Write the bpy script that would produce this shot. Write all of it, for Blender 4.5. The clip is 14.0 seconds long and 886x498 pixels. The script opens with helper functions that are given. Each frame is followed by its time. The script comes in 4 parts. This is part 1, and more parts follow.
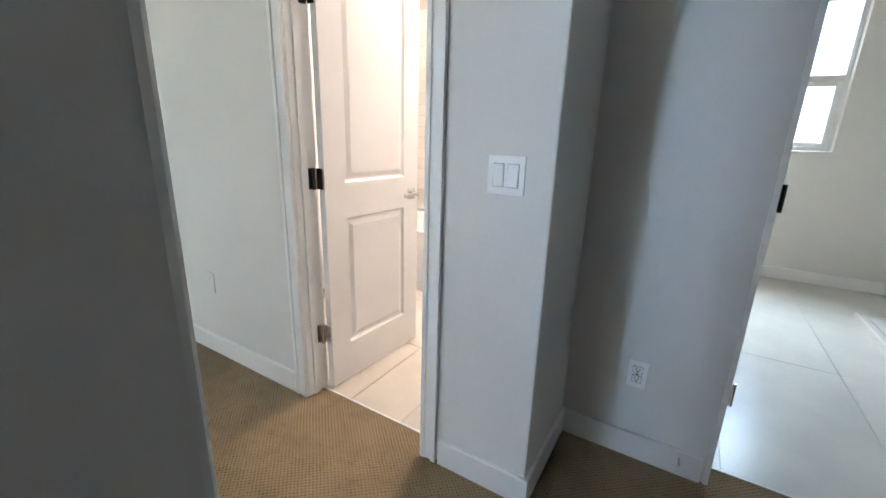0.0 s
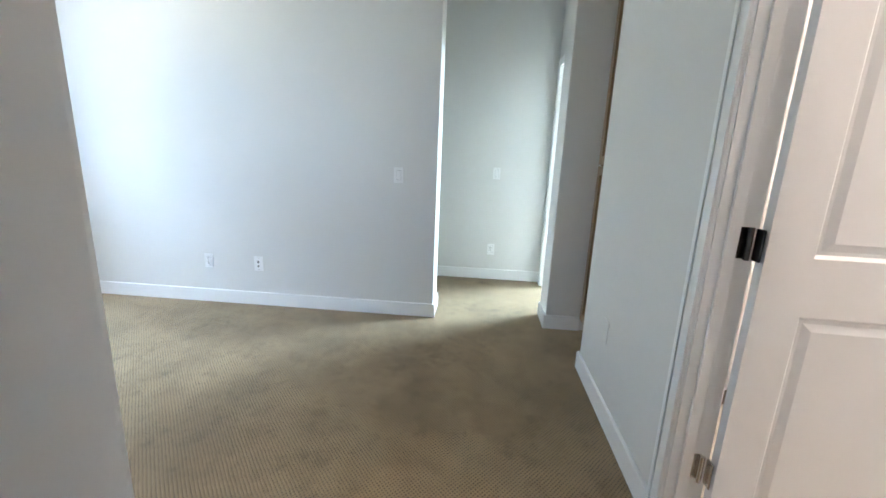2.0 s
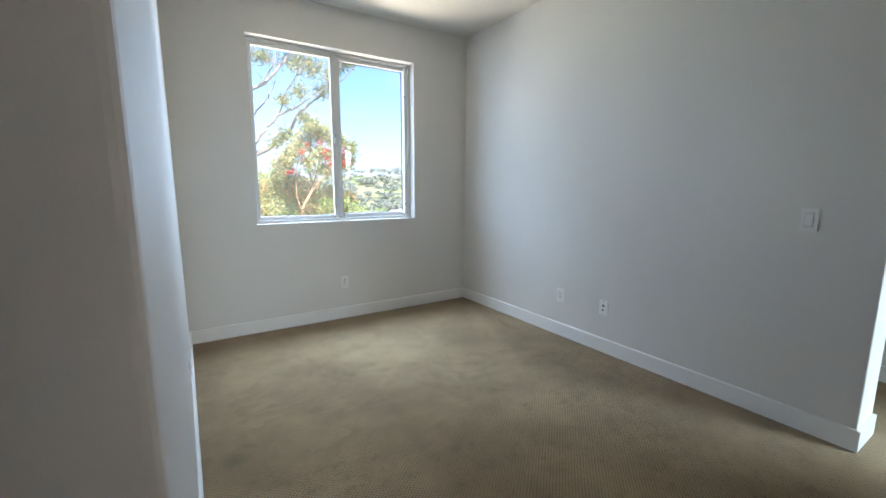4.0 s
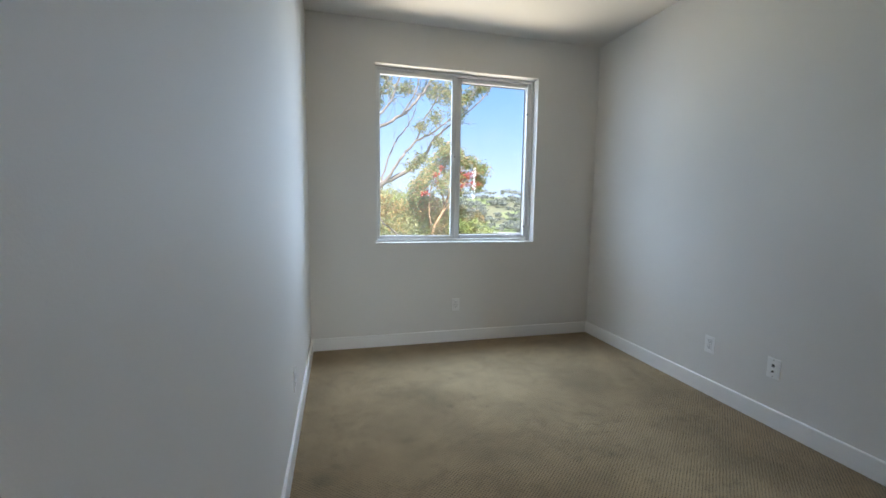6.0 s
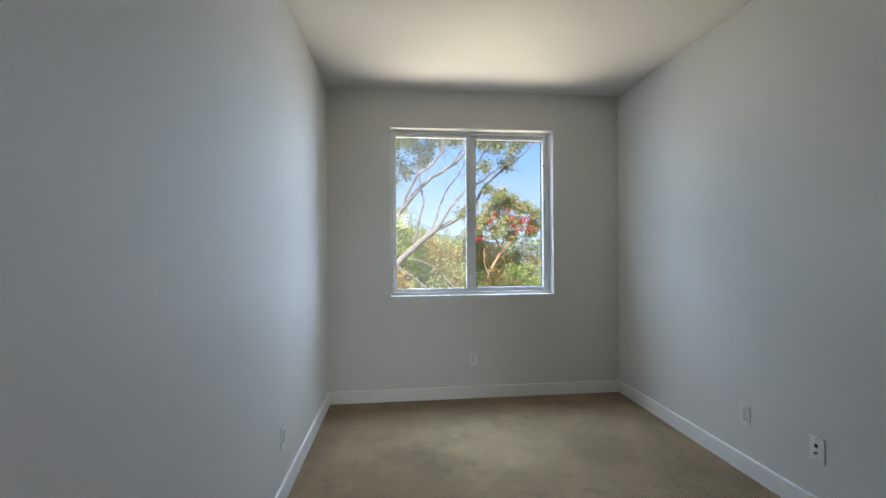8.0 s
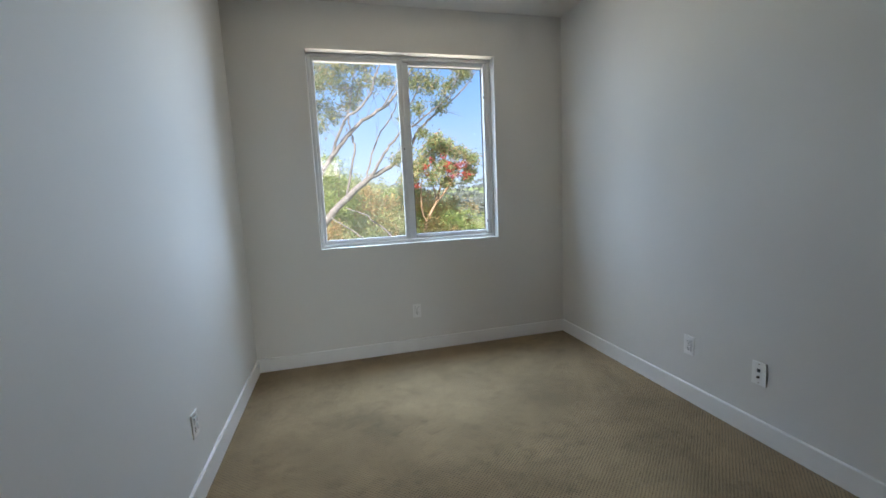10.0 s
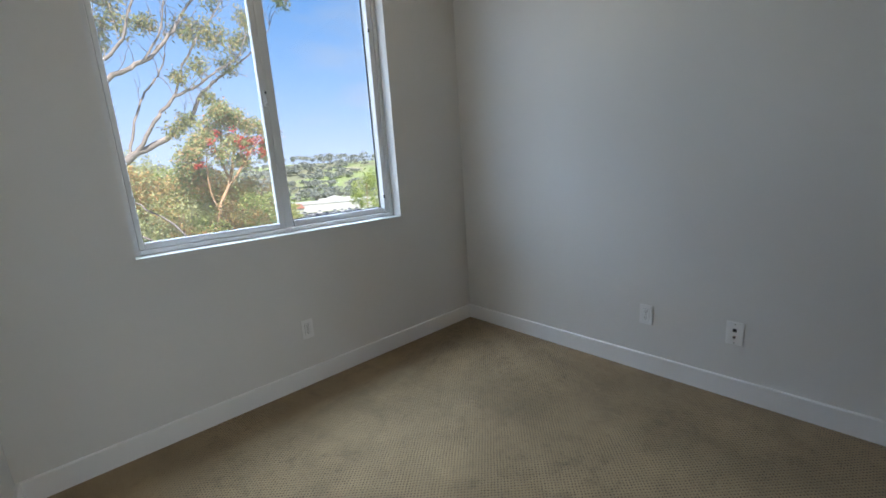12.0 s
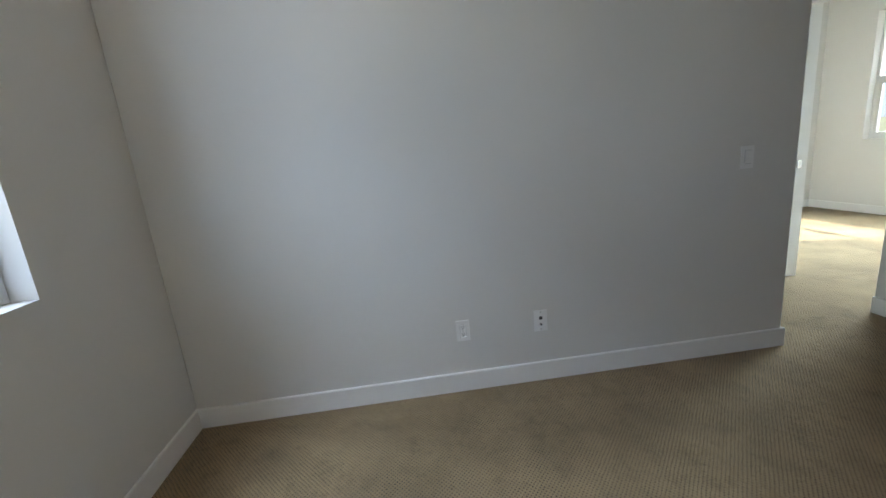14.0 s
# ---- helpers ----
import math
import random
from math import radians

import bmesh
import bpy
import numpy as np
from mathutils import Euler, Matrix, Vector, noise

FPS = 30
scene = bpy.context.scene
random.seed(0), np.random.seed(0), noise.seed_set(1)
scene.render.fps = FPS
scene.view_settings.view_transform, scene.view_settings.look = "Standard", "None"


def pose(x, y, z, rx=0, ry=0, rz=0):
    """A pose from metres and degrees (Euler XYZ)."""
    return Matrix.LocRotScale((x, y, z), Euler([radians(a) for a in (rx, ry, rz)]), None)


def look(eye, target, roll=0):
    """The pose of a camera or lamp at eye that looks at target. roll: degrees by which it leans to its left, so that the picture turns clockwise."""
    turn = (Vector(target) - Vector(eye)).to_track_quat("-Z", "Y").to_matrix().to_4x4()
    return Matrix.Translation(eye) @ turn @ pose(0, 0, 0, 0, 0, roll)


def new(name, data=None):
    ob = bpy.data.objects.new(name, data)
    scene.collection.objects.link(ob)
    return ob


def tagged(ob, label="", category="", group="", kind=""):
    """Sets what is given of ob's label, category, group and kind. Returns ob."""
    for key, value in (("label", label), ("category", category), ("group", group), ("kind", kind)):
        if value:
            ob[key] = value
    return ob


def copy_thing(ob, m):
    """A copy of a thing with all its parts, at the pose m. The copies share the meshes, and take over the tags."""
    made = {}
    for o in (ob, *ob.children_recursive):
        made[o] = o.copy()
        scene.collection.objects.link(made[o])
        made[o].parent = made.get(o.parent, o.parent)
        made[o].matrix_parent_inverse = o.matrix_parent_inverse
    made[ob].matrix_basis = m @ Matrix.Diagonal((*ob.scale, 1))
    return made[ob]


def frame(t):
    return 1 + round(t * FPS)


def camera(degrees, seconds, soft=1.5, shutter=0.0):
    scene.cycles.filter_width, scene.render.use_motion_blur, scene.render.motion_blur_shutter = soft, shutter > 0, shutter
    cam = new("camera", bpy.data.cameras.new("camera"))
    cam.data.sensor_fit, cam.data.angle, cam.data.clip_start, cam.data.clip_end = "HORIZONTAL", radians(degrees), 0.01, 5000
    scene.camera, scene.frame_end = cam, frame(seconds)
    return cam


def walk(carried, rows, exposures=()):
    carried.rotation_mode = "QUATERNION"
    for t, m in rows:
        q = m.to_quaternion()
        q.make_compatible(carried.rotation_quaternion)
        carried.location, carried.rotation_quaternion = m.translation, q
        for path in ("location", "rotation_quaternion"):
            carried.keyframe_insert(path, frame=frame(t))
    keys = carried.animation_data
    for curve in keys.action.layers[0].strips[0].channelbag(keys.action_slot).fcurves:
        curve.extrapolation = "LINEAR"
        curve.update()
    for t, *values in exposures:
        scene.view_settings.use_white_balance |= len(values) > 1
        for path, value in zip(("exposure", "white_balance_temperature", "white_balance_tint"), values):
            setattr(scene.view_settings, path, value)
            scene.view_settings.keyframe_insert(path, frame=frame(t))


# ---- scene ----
cam = camera(95.1, 14.0, soft=1.6)
PATH = [
    (0, (3.174, 3.052, 1.225), (2.177, 4.701, 0.689), 1.7),
    (0.3, (3.121, 3.091, 1.268), (1.872, 4.561, 0.73), 1.6),
    (0.5, (3.115, 3.145, 1.267), (1.699, 4.456, 0.741), 1.4),
    (1, (3.16, 3.322, 1.28), (1.422, 4.179, 0.786), 2.5),
    (1.5, (3.078, 3.434, 1.245), (1.165, 3.779, 0.775), 2.7),
    (2, (2.956, 3.508, 1.241), (1.015, 3.347, 0.787), 2.3),
    (2.5, (2.881, 3.556, 1.245), (1.057, 2.862, 0.805), 2.1),
    (3, (2.751, 3.616, 1.207), (1.159, 2.464, 0.837), 1.8),
    (3.5, (2.645, 3.622, 1.227), (1.322, 2.15, 0.882), 0.9),
    (4, (2.599, 3.625, 1.241), (1.523, 1.946, 0.93), 0.2),
    (4.2, (2.590, 3.616, 1.236), (1.602, 1.894, 0.935), 0.2),
    (6.3, (2.355, 3.487, 1.244), (1.938, 1.541, 1.047), 0.5),
    (6.5, (2.317, 3.495, 1.261), (1.961, 1.535, 1.081), 0.2),
    (7, (2.205, 3.511, 1.294), (1.964, 1.527, 1.206), -0.1),
    (7.5, (2.089, 3.542, 1.341), (1.89, 1.552, 1.332), -0.2),
    (8, (2.004, 3.58, 1.322), (1.799, 1.591, 1.328), -0.4),
    (8.5, (1.968, 3.593, 1.303), (1.697, 1.612, 1.258), -0.7),
    (9, (1.954, 3.563, 1.282), (1.586, 1.601, 1.152), -1.1),
    (9.2, (1.934, 3.536, 1.275), (1.533, 1.584, 1.105), -1.4),
    (11.3, (2.175, 2.576, 1.286), (1.365, 0.778, 0.953), -3.6),
    (11.5, (2.226, 2.48, 1.267), (1.309, 0.737, 0.922), -3.5),
    (12, (2.262, 2.242, 1.241), (0.955, 0.783, 0.835), -3.9),
    (12.5, (2.215, 2.034, 1.251), (0.681, 0.83, 0.805), -5.9),
    (13, (2.155, 1.717, 1.241), (0.583, 0.55, 0.829), -8.1),
    (13.5, (2.058, 1.399, 1.254), (0.25, 0.648, 0.844), -6.6),
    (13.7, (1.994, 1.314, 1.239), (0.08, 0.917, 0.819), -6.4),
    (14, (1.949, 1.176, 1.236), (0.006, 1.329, 0.789), -5.6),
]
EXPOSURES = [(0, 3.3, 6300, 12), (0.5, 3.52, 5900, 10), (0.9, 3.4, 5900, 9), (1.5, 3.2, 5950, 10), (2.3, 2.98, 5980, 10), (3, 2.72, 6100, 11), (3.6, 2.3, 6150, 11), (4.2, 1.84, 6350, 11), (6.3, 1.48, 6480, 11), (7.8, 1.33, 6480, 11),
             (9.2, 1.45, 6480, 11), (11.3, 1.1, 6480, 12), (12.8, 1.28, 6450, 13), (13.5, 1.1, 6280, 13), (14, 1.45, 6700, 13)]
walk(cam, [(t, look(eye, target, roll)) for t, eye, target, roll in PATH], EXPOSURES)

# world, sun and the lamps added for daylight at the windows
SUN_ELEVATION, SUN_AZIMUTH = 48.0, 20.0      # degrees; azimuth from +y towards +x
world = bpy.data.worlds.new("daylight")
scene.world = world
world.use_nodes = True
wn = world.node_tree.nodes
sky = wn.new("ShaderNodeTexSky")
sky.sky_type, sky.sun_disc = "NISHITA", False
sky.sun_elevation, sky.sun_rotation = radians(SUN_ELEVATION), radians(SUN_AZIMUTH)
sky.altitude, sky.dust_density, sky.ozone_density = 1400, 0.1, 3.0
wn["Background"].inputs["Strength"].default_value = 0.150
vivid = wn.new("ShaderNodeHueSaturation")
vivid.inputs["Saturation"].default_value, vivid.inputs["Hue"].default_value = 1.28, 0.513
wl = world.node_tree.links
wl.new(sky.outputs[0], vivid.inputs["Color"])


def sky_math(op, x, y):
    n = wn.new("ShaderNodeVectorMath")
    n.operation = op
    for i, v in enumerate((x, y)):
        if isinstance(v, tuple):
            n.inputs[i].default_value = v
        else:
            wl.new(v, n.inputs[i])
    return n.outputs[0]


# soft brightness cap evens the sky between zenith and horizon; faint clouds drift there
SKY_CAP = (1.4, 1.72, 2.55)
clear = sky_math("DIVIDE", sky_math("MULTIPLY", vivid.outputs[0], tuple(1.85 * h for h in SKY_CAP)), sky_math("ADD", vivid.outputs[0], SKY_CAP))
way = wn.new("ShaderNodeTexCoord")
cloud = wn.new("ShaderNodeTexNoise")
cloud.inputs["Scale"].default_value, cloud.inputs["Detail"].default_value = 2.6, 6
wl.new(sky_math("MULTIPLY", way.outputs["Generated"], (1.0, 1.0, 3.2)), cloud.inputs["Vector"])
veil = wn.new("ShaderNodeMapRange")
veil.inputs["From Min"].default_value, veil.inputs["From Max"].default_value = 0.52, 0.78
veil.inputs["To Min"].default_value, veil.inputs["To Max"].default_value = 0.0, 0.75
wl.new(cloud.outputs["Fac"], veil.inputs["Value"])
blend = wn.new("ShaderNodeMix")
blend.data_type = "RGBA"
for socket in blend.inputs:
    if socket.type == "RGBA" and socket.name == "B":
        socket.default_value = (2.0, 2.2, 2.4, 1)
    elif socket.type == "RGBA" and socket.name == "A":
        wl.new(clear, socket)
wl.new(veil.outputs[0], blend.inputs[0])
for socket in blend.outputs:
    if socket.type == "RGBA":
        wl.new(socket, wn["Background"].inputs["Color"])


def lamp(name, kind, m, energy, colour, size=1.0, size_y=None, spread=180):
    data = bpy.data.lights.new(name, kind)
    data.energy, data.color = energy, colour
    if kind == "AREA":
        data.shape, data.size, data.size_y = "RECTANGLE", size, size_y or size
        data.spread = radians(spread)
    elif kind == "SUN":
        data.angle = radians(0.55)
    else:
        data.shadow_soft_size = size
    ob = new(name, data)
    ob.matrix_world = m
    return ob


e, a = radians(SUN_ELEVATION), radians(SUN_AZIMUTH)
to_sun = Vector((math.cos(e) * math.sin(a), math.cos(e) * math.cos(a), math.sin(e)))
lamp("sun", "SUN", look(to_sun * 50, (0, 0, 0)), 5.0, (1.0, 0.95, 0.87))
# unseen lamps added as sky above and sunlit slope below, at the large window
lamp("window_sky_fill", "AREA", look((1.36, -2.0, 4.9), (1.36, 0.9, 0.4)), 290, (0.58, 0.76, 1.0), 4.2, 2.2)
lamp("window_sky_fill_east", "AREA", look((6.3, -3.1, 2.3), (0.3, 0.7, 1.3)), 155, (0.54, 0.74, 1.0), 6.2, 3.8)
lamp("window_sky_fill_west", "AREA", look((-2.6, -4.8, 2.1), (2.4, 2.0, 1.0)), 170, (0.56, 0.75, 1.0), 3.8, 3.2)
lamp("window_ground_fill", "AREA", look((1.36, -2.6, -1.1), (1.36, 1.6, 2.4)), 130, (1.0, 0.89, 0.70), 4.2, 2.0)
# likewise added at the tiled-room and far-bedroom windows; then the lit bathroom lamp
lamp("tile_room_sky_fill", "AREA", look((3.7, 10.2, 4.4), (3.9, 6.6, 0.6)), 80, (0.68, 0.86, 1.0), 2.6, 2.0)
lamp("bedroom_sky_fill", "AREA", look((-1.8, 7.32, 1.95), (-1.35, 6.02, 0.75)), 68, (0.74, 0.92, 1.0), 2.0, 1.3, 108)


lamp("bathroom_lamp", "POINT", pose(2.15, 5.75, 2.55), 5.4, (1.0, 0.75, 0.60), 0.10)

# ---------------- materials ----------------
def material(name, colour, rough=0.5, metal=0.0, vary=0.0, vary_scale=3.0, bump=0.0, bump_scale=200.0, island=0.0, spec=0.5):
    m = bpy.data.materials.new(name)
    m.use_nodes = True
    nt, b = m.node_tree, m.node_tree.nodes["Principled BSDF"]
    b.inputs["Base Color"].default_value = (*colour, 1)
    b.inputs["Roughness"].default_value = rough
    b.inputs["Metallic"].default_value = metal
    b.inputs["Specular IOR Level"].default_value = spec
    coord = nt.nodes.new("ShaderNodeTexCoord")
    if vary:
        n1 = nt.nodes.new("ShaderNodeTexNoise")
        n1.inputs["Scale"].default_value, n1.inputs["Detail"].default_value = vary_scale, 5
        nt.links.new(coord.outputs["Object"], n1.inputs["Vector"])
        rng = nt.nodes.new("ShaderNodeMapRange")
        rng.inputs["From Min"].default_value, rng.inputs["From Max"].default_value = 0.3, 0.7
        rng.inputs["To Min"].default_value, rng.inputs["To Max"].default_value = 1 - vary, 1 + vary
        nt.links.new(n1.outputs["Fac"], rng.inputs["Value"])
        mul = nt.nodes.new("ShaderNodeVectorMath")
        mul.operation = "SCALE"
        mul.inputs[0].default_value = colour
        nt.links.new(rng.outputs[0], mul.inputs["Scale"])
        nt.links.new(mul.outputs[0], b.inputs["Base Color"])
    if bump:
        n2 = nt.nodes.new("ShaderNodeTexNoise")
        n2.inputs["Scale"].default_value, n2.inputs["Detail"].default_value = bump_scale, 3
        nt.links.new(coord.outputs["Object"], n2.inputs["Vector"])
        bp = nt.nodes.new("ShaderNodeBump")
        bp.inputs["Strength"].default_value, bp.inputs["Distance"].default_value = bump, 0.002
        nt.links.new(n2.outputs["Fac"], bp.inputs["Height"])
        nt.links.new(bp.outputs[0], b.inputs["Normal"])
    return m


def ramp_island(m, colours, per="island"):
    """Colour m by chance, piece by piece, along a ramp of colours."""
    nt, b = m.node_tree, m.node_tree.nodes["Principled BSDF"]
    src = nt.nodes.new("ShaderNodeNewGeometry") if per == "island" else nt.nodes.new("ShaderNodeObjectInfo")
    r = nt.nodes.new("ShaderNodeValToRGB")
    while len(r.color_ramp.elements) < len(colours):
        r.color_ramp.elements.new(0.5)
    for i, c in enumerate(colours):
        r.color_ramp.elements[i].position = i / (len(colours) - 1)
        r.color_ramp.elements[i].color = (*c, 1)
    nt.links.new(src.outputs["Random Per Island" if per == "island" else "Random"], r.inputs[0])
    nt.links.new(r.outputs[0], b.inputs["Base Color"])
    return m


PAINT = material("wall_paint", (0.745, 0.738, 0.712), 0.62, vary=0.02, vary_scale=1.2, bump=0.10, bump_scale=260, spec=0.3)
CEIL = material("ceiling_paint", (0.775, 0.755, 0.72), 0.8, vary=0.015, vary_scale=1.0, bump=0.2, bump_scale=220, spec=0.2)
TRIM = material("trim_paint", (0.87, 0.87, 0.86), 0.32, vary=0.012, vary_scale=6, bump=0.05, bump_scale=90)
DOORP = material("door_paint", (0.83, 0.82, 0.80), 0.36, vary=0.012, vary_scale=4, bump=0.10, bump_scale=420)
VINYL = material("window_vinyl", (0.72, 0.725, 0.72), 0.42, vary=0.02, vary_scale=8)
GASKET = material("dark_gasket", (0.03, 0.03, 0.03), 0.6)
PLASTIC = material("white_plastic", (0.88, 0.88, 0.87), 0.28)
# grey stands in for the shade in gaps round paddles and receptacles
GAP_SHADE = material("painted_gap_shade", (0.36, 0.36, 0.365), 0.6)
SLOT = material("dark_slot", (0.012, 0.012, 0.013), 0.5)
CHROME = material("satin_nickel", (0.62, 0.60, 0.57), 0.24, 1.0, vary=0.05, vary_scale=40)
HINGE = material("dark_hinge_metal", (0.055, 0.052, 0.05), 0.30, 1.0, vary=0.15, vary_scale=60)
TUB = material("white_acrylic", (0.85, 0.84, 0.82), 0.2)
WALLTILE = material("glazed_wall_tile", (0.78, 0.74, 0.68), 0.15)
ramp_island(WALLTILE, [(0.74, 0.70, 0.64), (0.80, 0.77, 0.72)], "object")
PALEGROUT = material("pale_grout", (0.66, 0.65, 0.605), 0.9, vary=0.05, vary_scale=30)
GROUT = material("grout", (0.52, 0.49, 0.45), 0.9, vary=0.08, vary_scale=30)
BATHTILE = material("cream_floor_tile", (0.62, 0.56, 0.48), 0.35, vary=0.05, vary_scale=6, bump=0.05, bump_scale=60)
PALETILE = material("pale_porcelain_tile", (0.70, 0.69, 0.64), 0.28, vary=0.06, vary_scale=4, bump=0.04, bump_scale=50)


def carpet_material():
    m = bpy.data.materials.new("woven_loop_carpet")
    m.use_nodes = True
    nt, b = m.node_tree, m.node_tree.nodes["Principled BSDF"]
    N, L = nt.nodes.new, nt.links.new
    coord = N("ShaderNodeTexCoord")
    wob = N("ShaderNodeTexNoise")
    wob.inputs["Scale"].default_value = 26
    L(coord.outputs["Object"], wob.inputs["Vector"])
    wm = N("ShaderNodeVectorMath")
    wm.operation = "MULTIPLY_ADD"
    wm.inputs[1].default_value = (0.007, 0.007, 0)
    L(wob.outputs["Color"], wm.inputs[0])
    L(coord.outputs["Object"], wm.inputs[2])
    sep = N("ShaderNodeSeparateXYZ")
    L(wm.outputs[0], sep.inputs[0])

    def math_node(op, x, y=None):
        n = N("ShaderNodeMath")
        n.operation = op
        for i, v in enumerate((x, y)):
            if v is None:
                continue
            if isinstance(v, (int, float)):
                n.inputs[i].default_value = v
            else:
                L(v, n.inputs[i])
        return n.outputs[0]

    def ranged(value, a, b, c, d):
        n = N("ShaderNodeMapRange")
        for name, v in (("From Min", a), ("From Max", b), ("To Min", c), ("To Max", d)):
            n.inputs[name].default_value = v
        L(value, n.inputs["Value"])
        return n.outputs[0]

    def noise_at(scale, detail, rough=0.5):
        n = N("ShaderNodeTexNoise")
        n.inputs["Scale"].default_value, n.inputs["Detail"].default_value, n.inputs["Roughness"].default_value = scale, detail, rough
        L(coord.outputs["Object"], n.inputs["Vector"])
        return n.outputs["Fac"]

    # loops in a staggered grid, with a small dark hole between every four
    k1, k2 = math.pi / 0.0098, math.pi / 0.0086
    sx = math_node("SINE", math_node("MULTIPLY", sep.outputs["X"], k1))
    sy = math_node("SINE", math_node("MULTIPLY", sep.outputs["Y"], k2))
    weave = math_node("MULTIPLY", sx, sy)
    hole = ranged(weave, 0.30, 0.85, 0.0, 1.0)
    height = math_node("ADD", math_node("MULTIPLY", hole, -0.9), math_node("ADD", math_node("MULTIPLY", math_node("ABSOLUTE", weave), 0.25), math_node("MULTIPLY", noise_at(420, 2), 0.35)))
    # dirt sits in the holes, more in trodden patches
    patch = noise_at(5.5, 5, 0.6)
    fleck = noise_at(60, 2)
    depth = math_node("MULTIPLY", ranged(patch, 0.34, 0.66, 1.05, 0.55), ranged(fleck, 0.35, 0.65, 1.15, 0.55))
    pit = math_node("SUBTRACT", 1.0, math_node("MULTIPLY", hole, depth))
    broad = ranged(noise_at(1.5, 5, 0.6), 0.34, 0.64, 0.76, 1.11)
    stain = ranged(noise_at(8.0, 4, 0.6), 0.28, 0.48, 0.80, 1.0)
    # small trodden smudges and the lie of the pile
    smudge = ranged(math_node("MULTIPLY", noise_at(15.0, 4, 0.6), ranged(noise_at(2.3, 3, 0.5), 0.35, 0.65, 0.84, 1.14)), 0.27, 0.43, 0.80, 1.0)
    pile = ranged(noise_at(3.6, 3, 0.5), 0.40, 0.60, 0.93, 1.06)
    stain = math_node("MULTIPLY", stain, math_node("MULTIPLY", smudge, pile))
    k = math_node("MULTIPLY", math_node("MULTIPLY", pit, ranged(noise_at(150, 2), 0.3, 0.7, 0.92, 1.08)), math_node("MULTIPLY", broad, stain))
    mul = N("ShaderNodeVectorMath")
    mul.operation = "SCALE"
    mul.inputs[0].default_value = (0.335, 0.246, 0.141)
    L(k, mul.inputs["Scale"])
    L(mul.outputs[0], b.inputs["Base Color"])
    b.inputs["Roughness"].default_value = 0.95
    b.inputs["Specular IOR Level"].default_value = 0.1
    b.inputs["Sheen Weight"].default_value = 0.15
    bp = N("ShaderNodeBump")
    bp.inputs["Strength"].default_value, bp.inputs["Distance"].default_value = 0.8, 0.004
    L(height, bp.inputs["Height"])
    L(bp.outputs[0], b.inputs["Normal"])
    return m


CARPET = carpet_material()


def wood_material():
    m = material("maple_veneer", (0.42, 0.27, 0.15), 0.4)
    nt, b = m.node_tree, m.node_tree.nodes["Principled BSDF"]
    coord = nt.nodes.new("ShaderNodeTexCoord")
    mp = nt.nodes.new("ShaderNodeMapping")
    mp.inputs["Scale"].default_value = (40, 40, 2.2)
    n = nt.nodes.new("ShaderNodeTexNoise")
    n.inputs["Scale"].default_value, n.inputs["Detail"].default_value = 1.5, 6
    r = nt.nodes.new("ShaderNodeValToRGB")
    r.color_ramp.elements[0].position, r.color_ramp.elements[0].color = 0.3, (0.20, 0.125, 0.065, 1)
    r.color_ramp.elements[1].position, r.color_ramp.elements[1].color = 0.7, (0.31, 0.205, 0.115, 1)
    nt.links.new(coord.outputs["Object"], mp.inputs[0])
    nt.links.new(mp.outputs[0], n.inputs["Vector"])
    nt.links.new(n.outputs["Fac"], r.inputs[0])
    nt.links.new(r.outputs[0], b.inputs["Base Color"])
    return m


WOOD = wood_material()


def glass_material(name="clear_pane", pane_haze=0.0):
    m = bpy.data.materials.new(name)
    m.use_nodes = True
    nt = m.node_tree
    nt.nodes.remove(nt.nodes["Principled BSDF"])
    out = nt.nodes["Material Output"]
    tr, gl, mix = nt.nodes.new("ShaderNodeBsdfTransparent"), nt.nodes.new("ShaderNodeBsdfGlossy"), nt.nodes.new("ShaderNodeMixShader")
    tr.inputs[0].default_value = (0.96, 0.98, 0.98, 1)
    gl.inputs["Roughness"].default_value = 0.02
    fr = nt.nodes.new("ShaderNodeFresnel")
    fr.inputs["IOR"].default_value = 1.35
    nt.links.new(fr.outputs[0], mix.inputs[0])
    nt.links.new(tr.outputs[0], mix.inputs[1])
    nt.links.new(gl.outputs[0], mix.inputs[2])
    nt.links.new(mix.outputs[0], out.inputs[0])
    if pane_haze:
        # pale haze added to the pane whitens the view in daylight
        scatter, both = nt.nodes.new("ShaderNodeBsdfTranslucent"), nt.nodes.new("ShaderNodeMixShader")
        scatter.inputs["Color"].default_value, both.inputs[0].default_value = (1.0, 0.88, 0.76, 1), pane_haze
        nt.links.new(mix.outputs[0], both.inputs[1])
        nt.links.new(scatter.outputs[0], both.inputs[2])
        nt.links.new(both.outputs[0], out.inputs[0])
    return m


GLASS = glass_material()
HAZED_GLASS = glass_material("hazed_pane", 0.014)


# ---------------- building helpers ----------------
def box_bm(x0, x1, y0, y1, z0, z1, bevel=0.0, segments=2, bm=None):
    """A box, with rounded edges where bevel is given, added to bm."""
    bm = bm or bmesh.new()
    m = Matrix.Translation(((x0 + x1) / 2, (y0 + y1) / 2, (z0 + z1) / 2)) @ Matrix.Diagonal((abs(x1 - x0), abs(y1 - y0), abs(z1 - z0), 1))
    made = bmesh.ops.create_cube(bm, size=1, matrix=m)["verts"]
    if bevel:
        edges = list({ed for v in made for ed in v.link_edges})
        bmesh.ops.bevel(bm, geom=edges, offset=bevel, segments=segments, profile=0.5, affect="EDGES")
    return bm


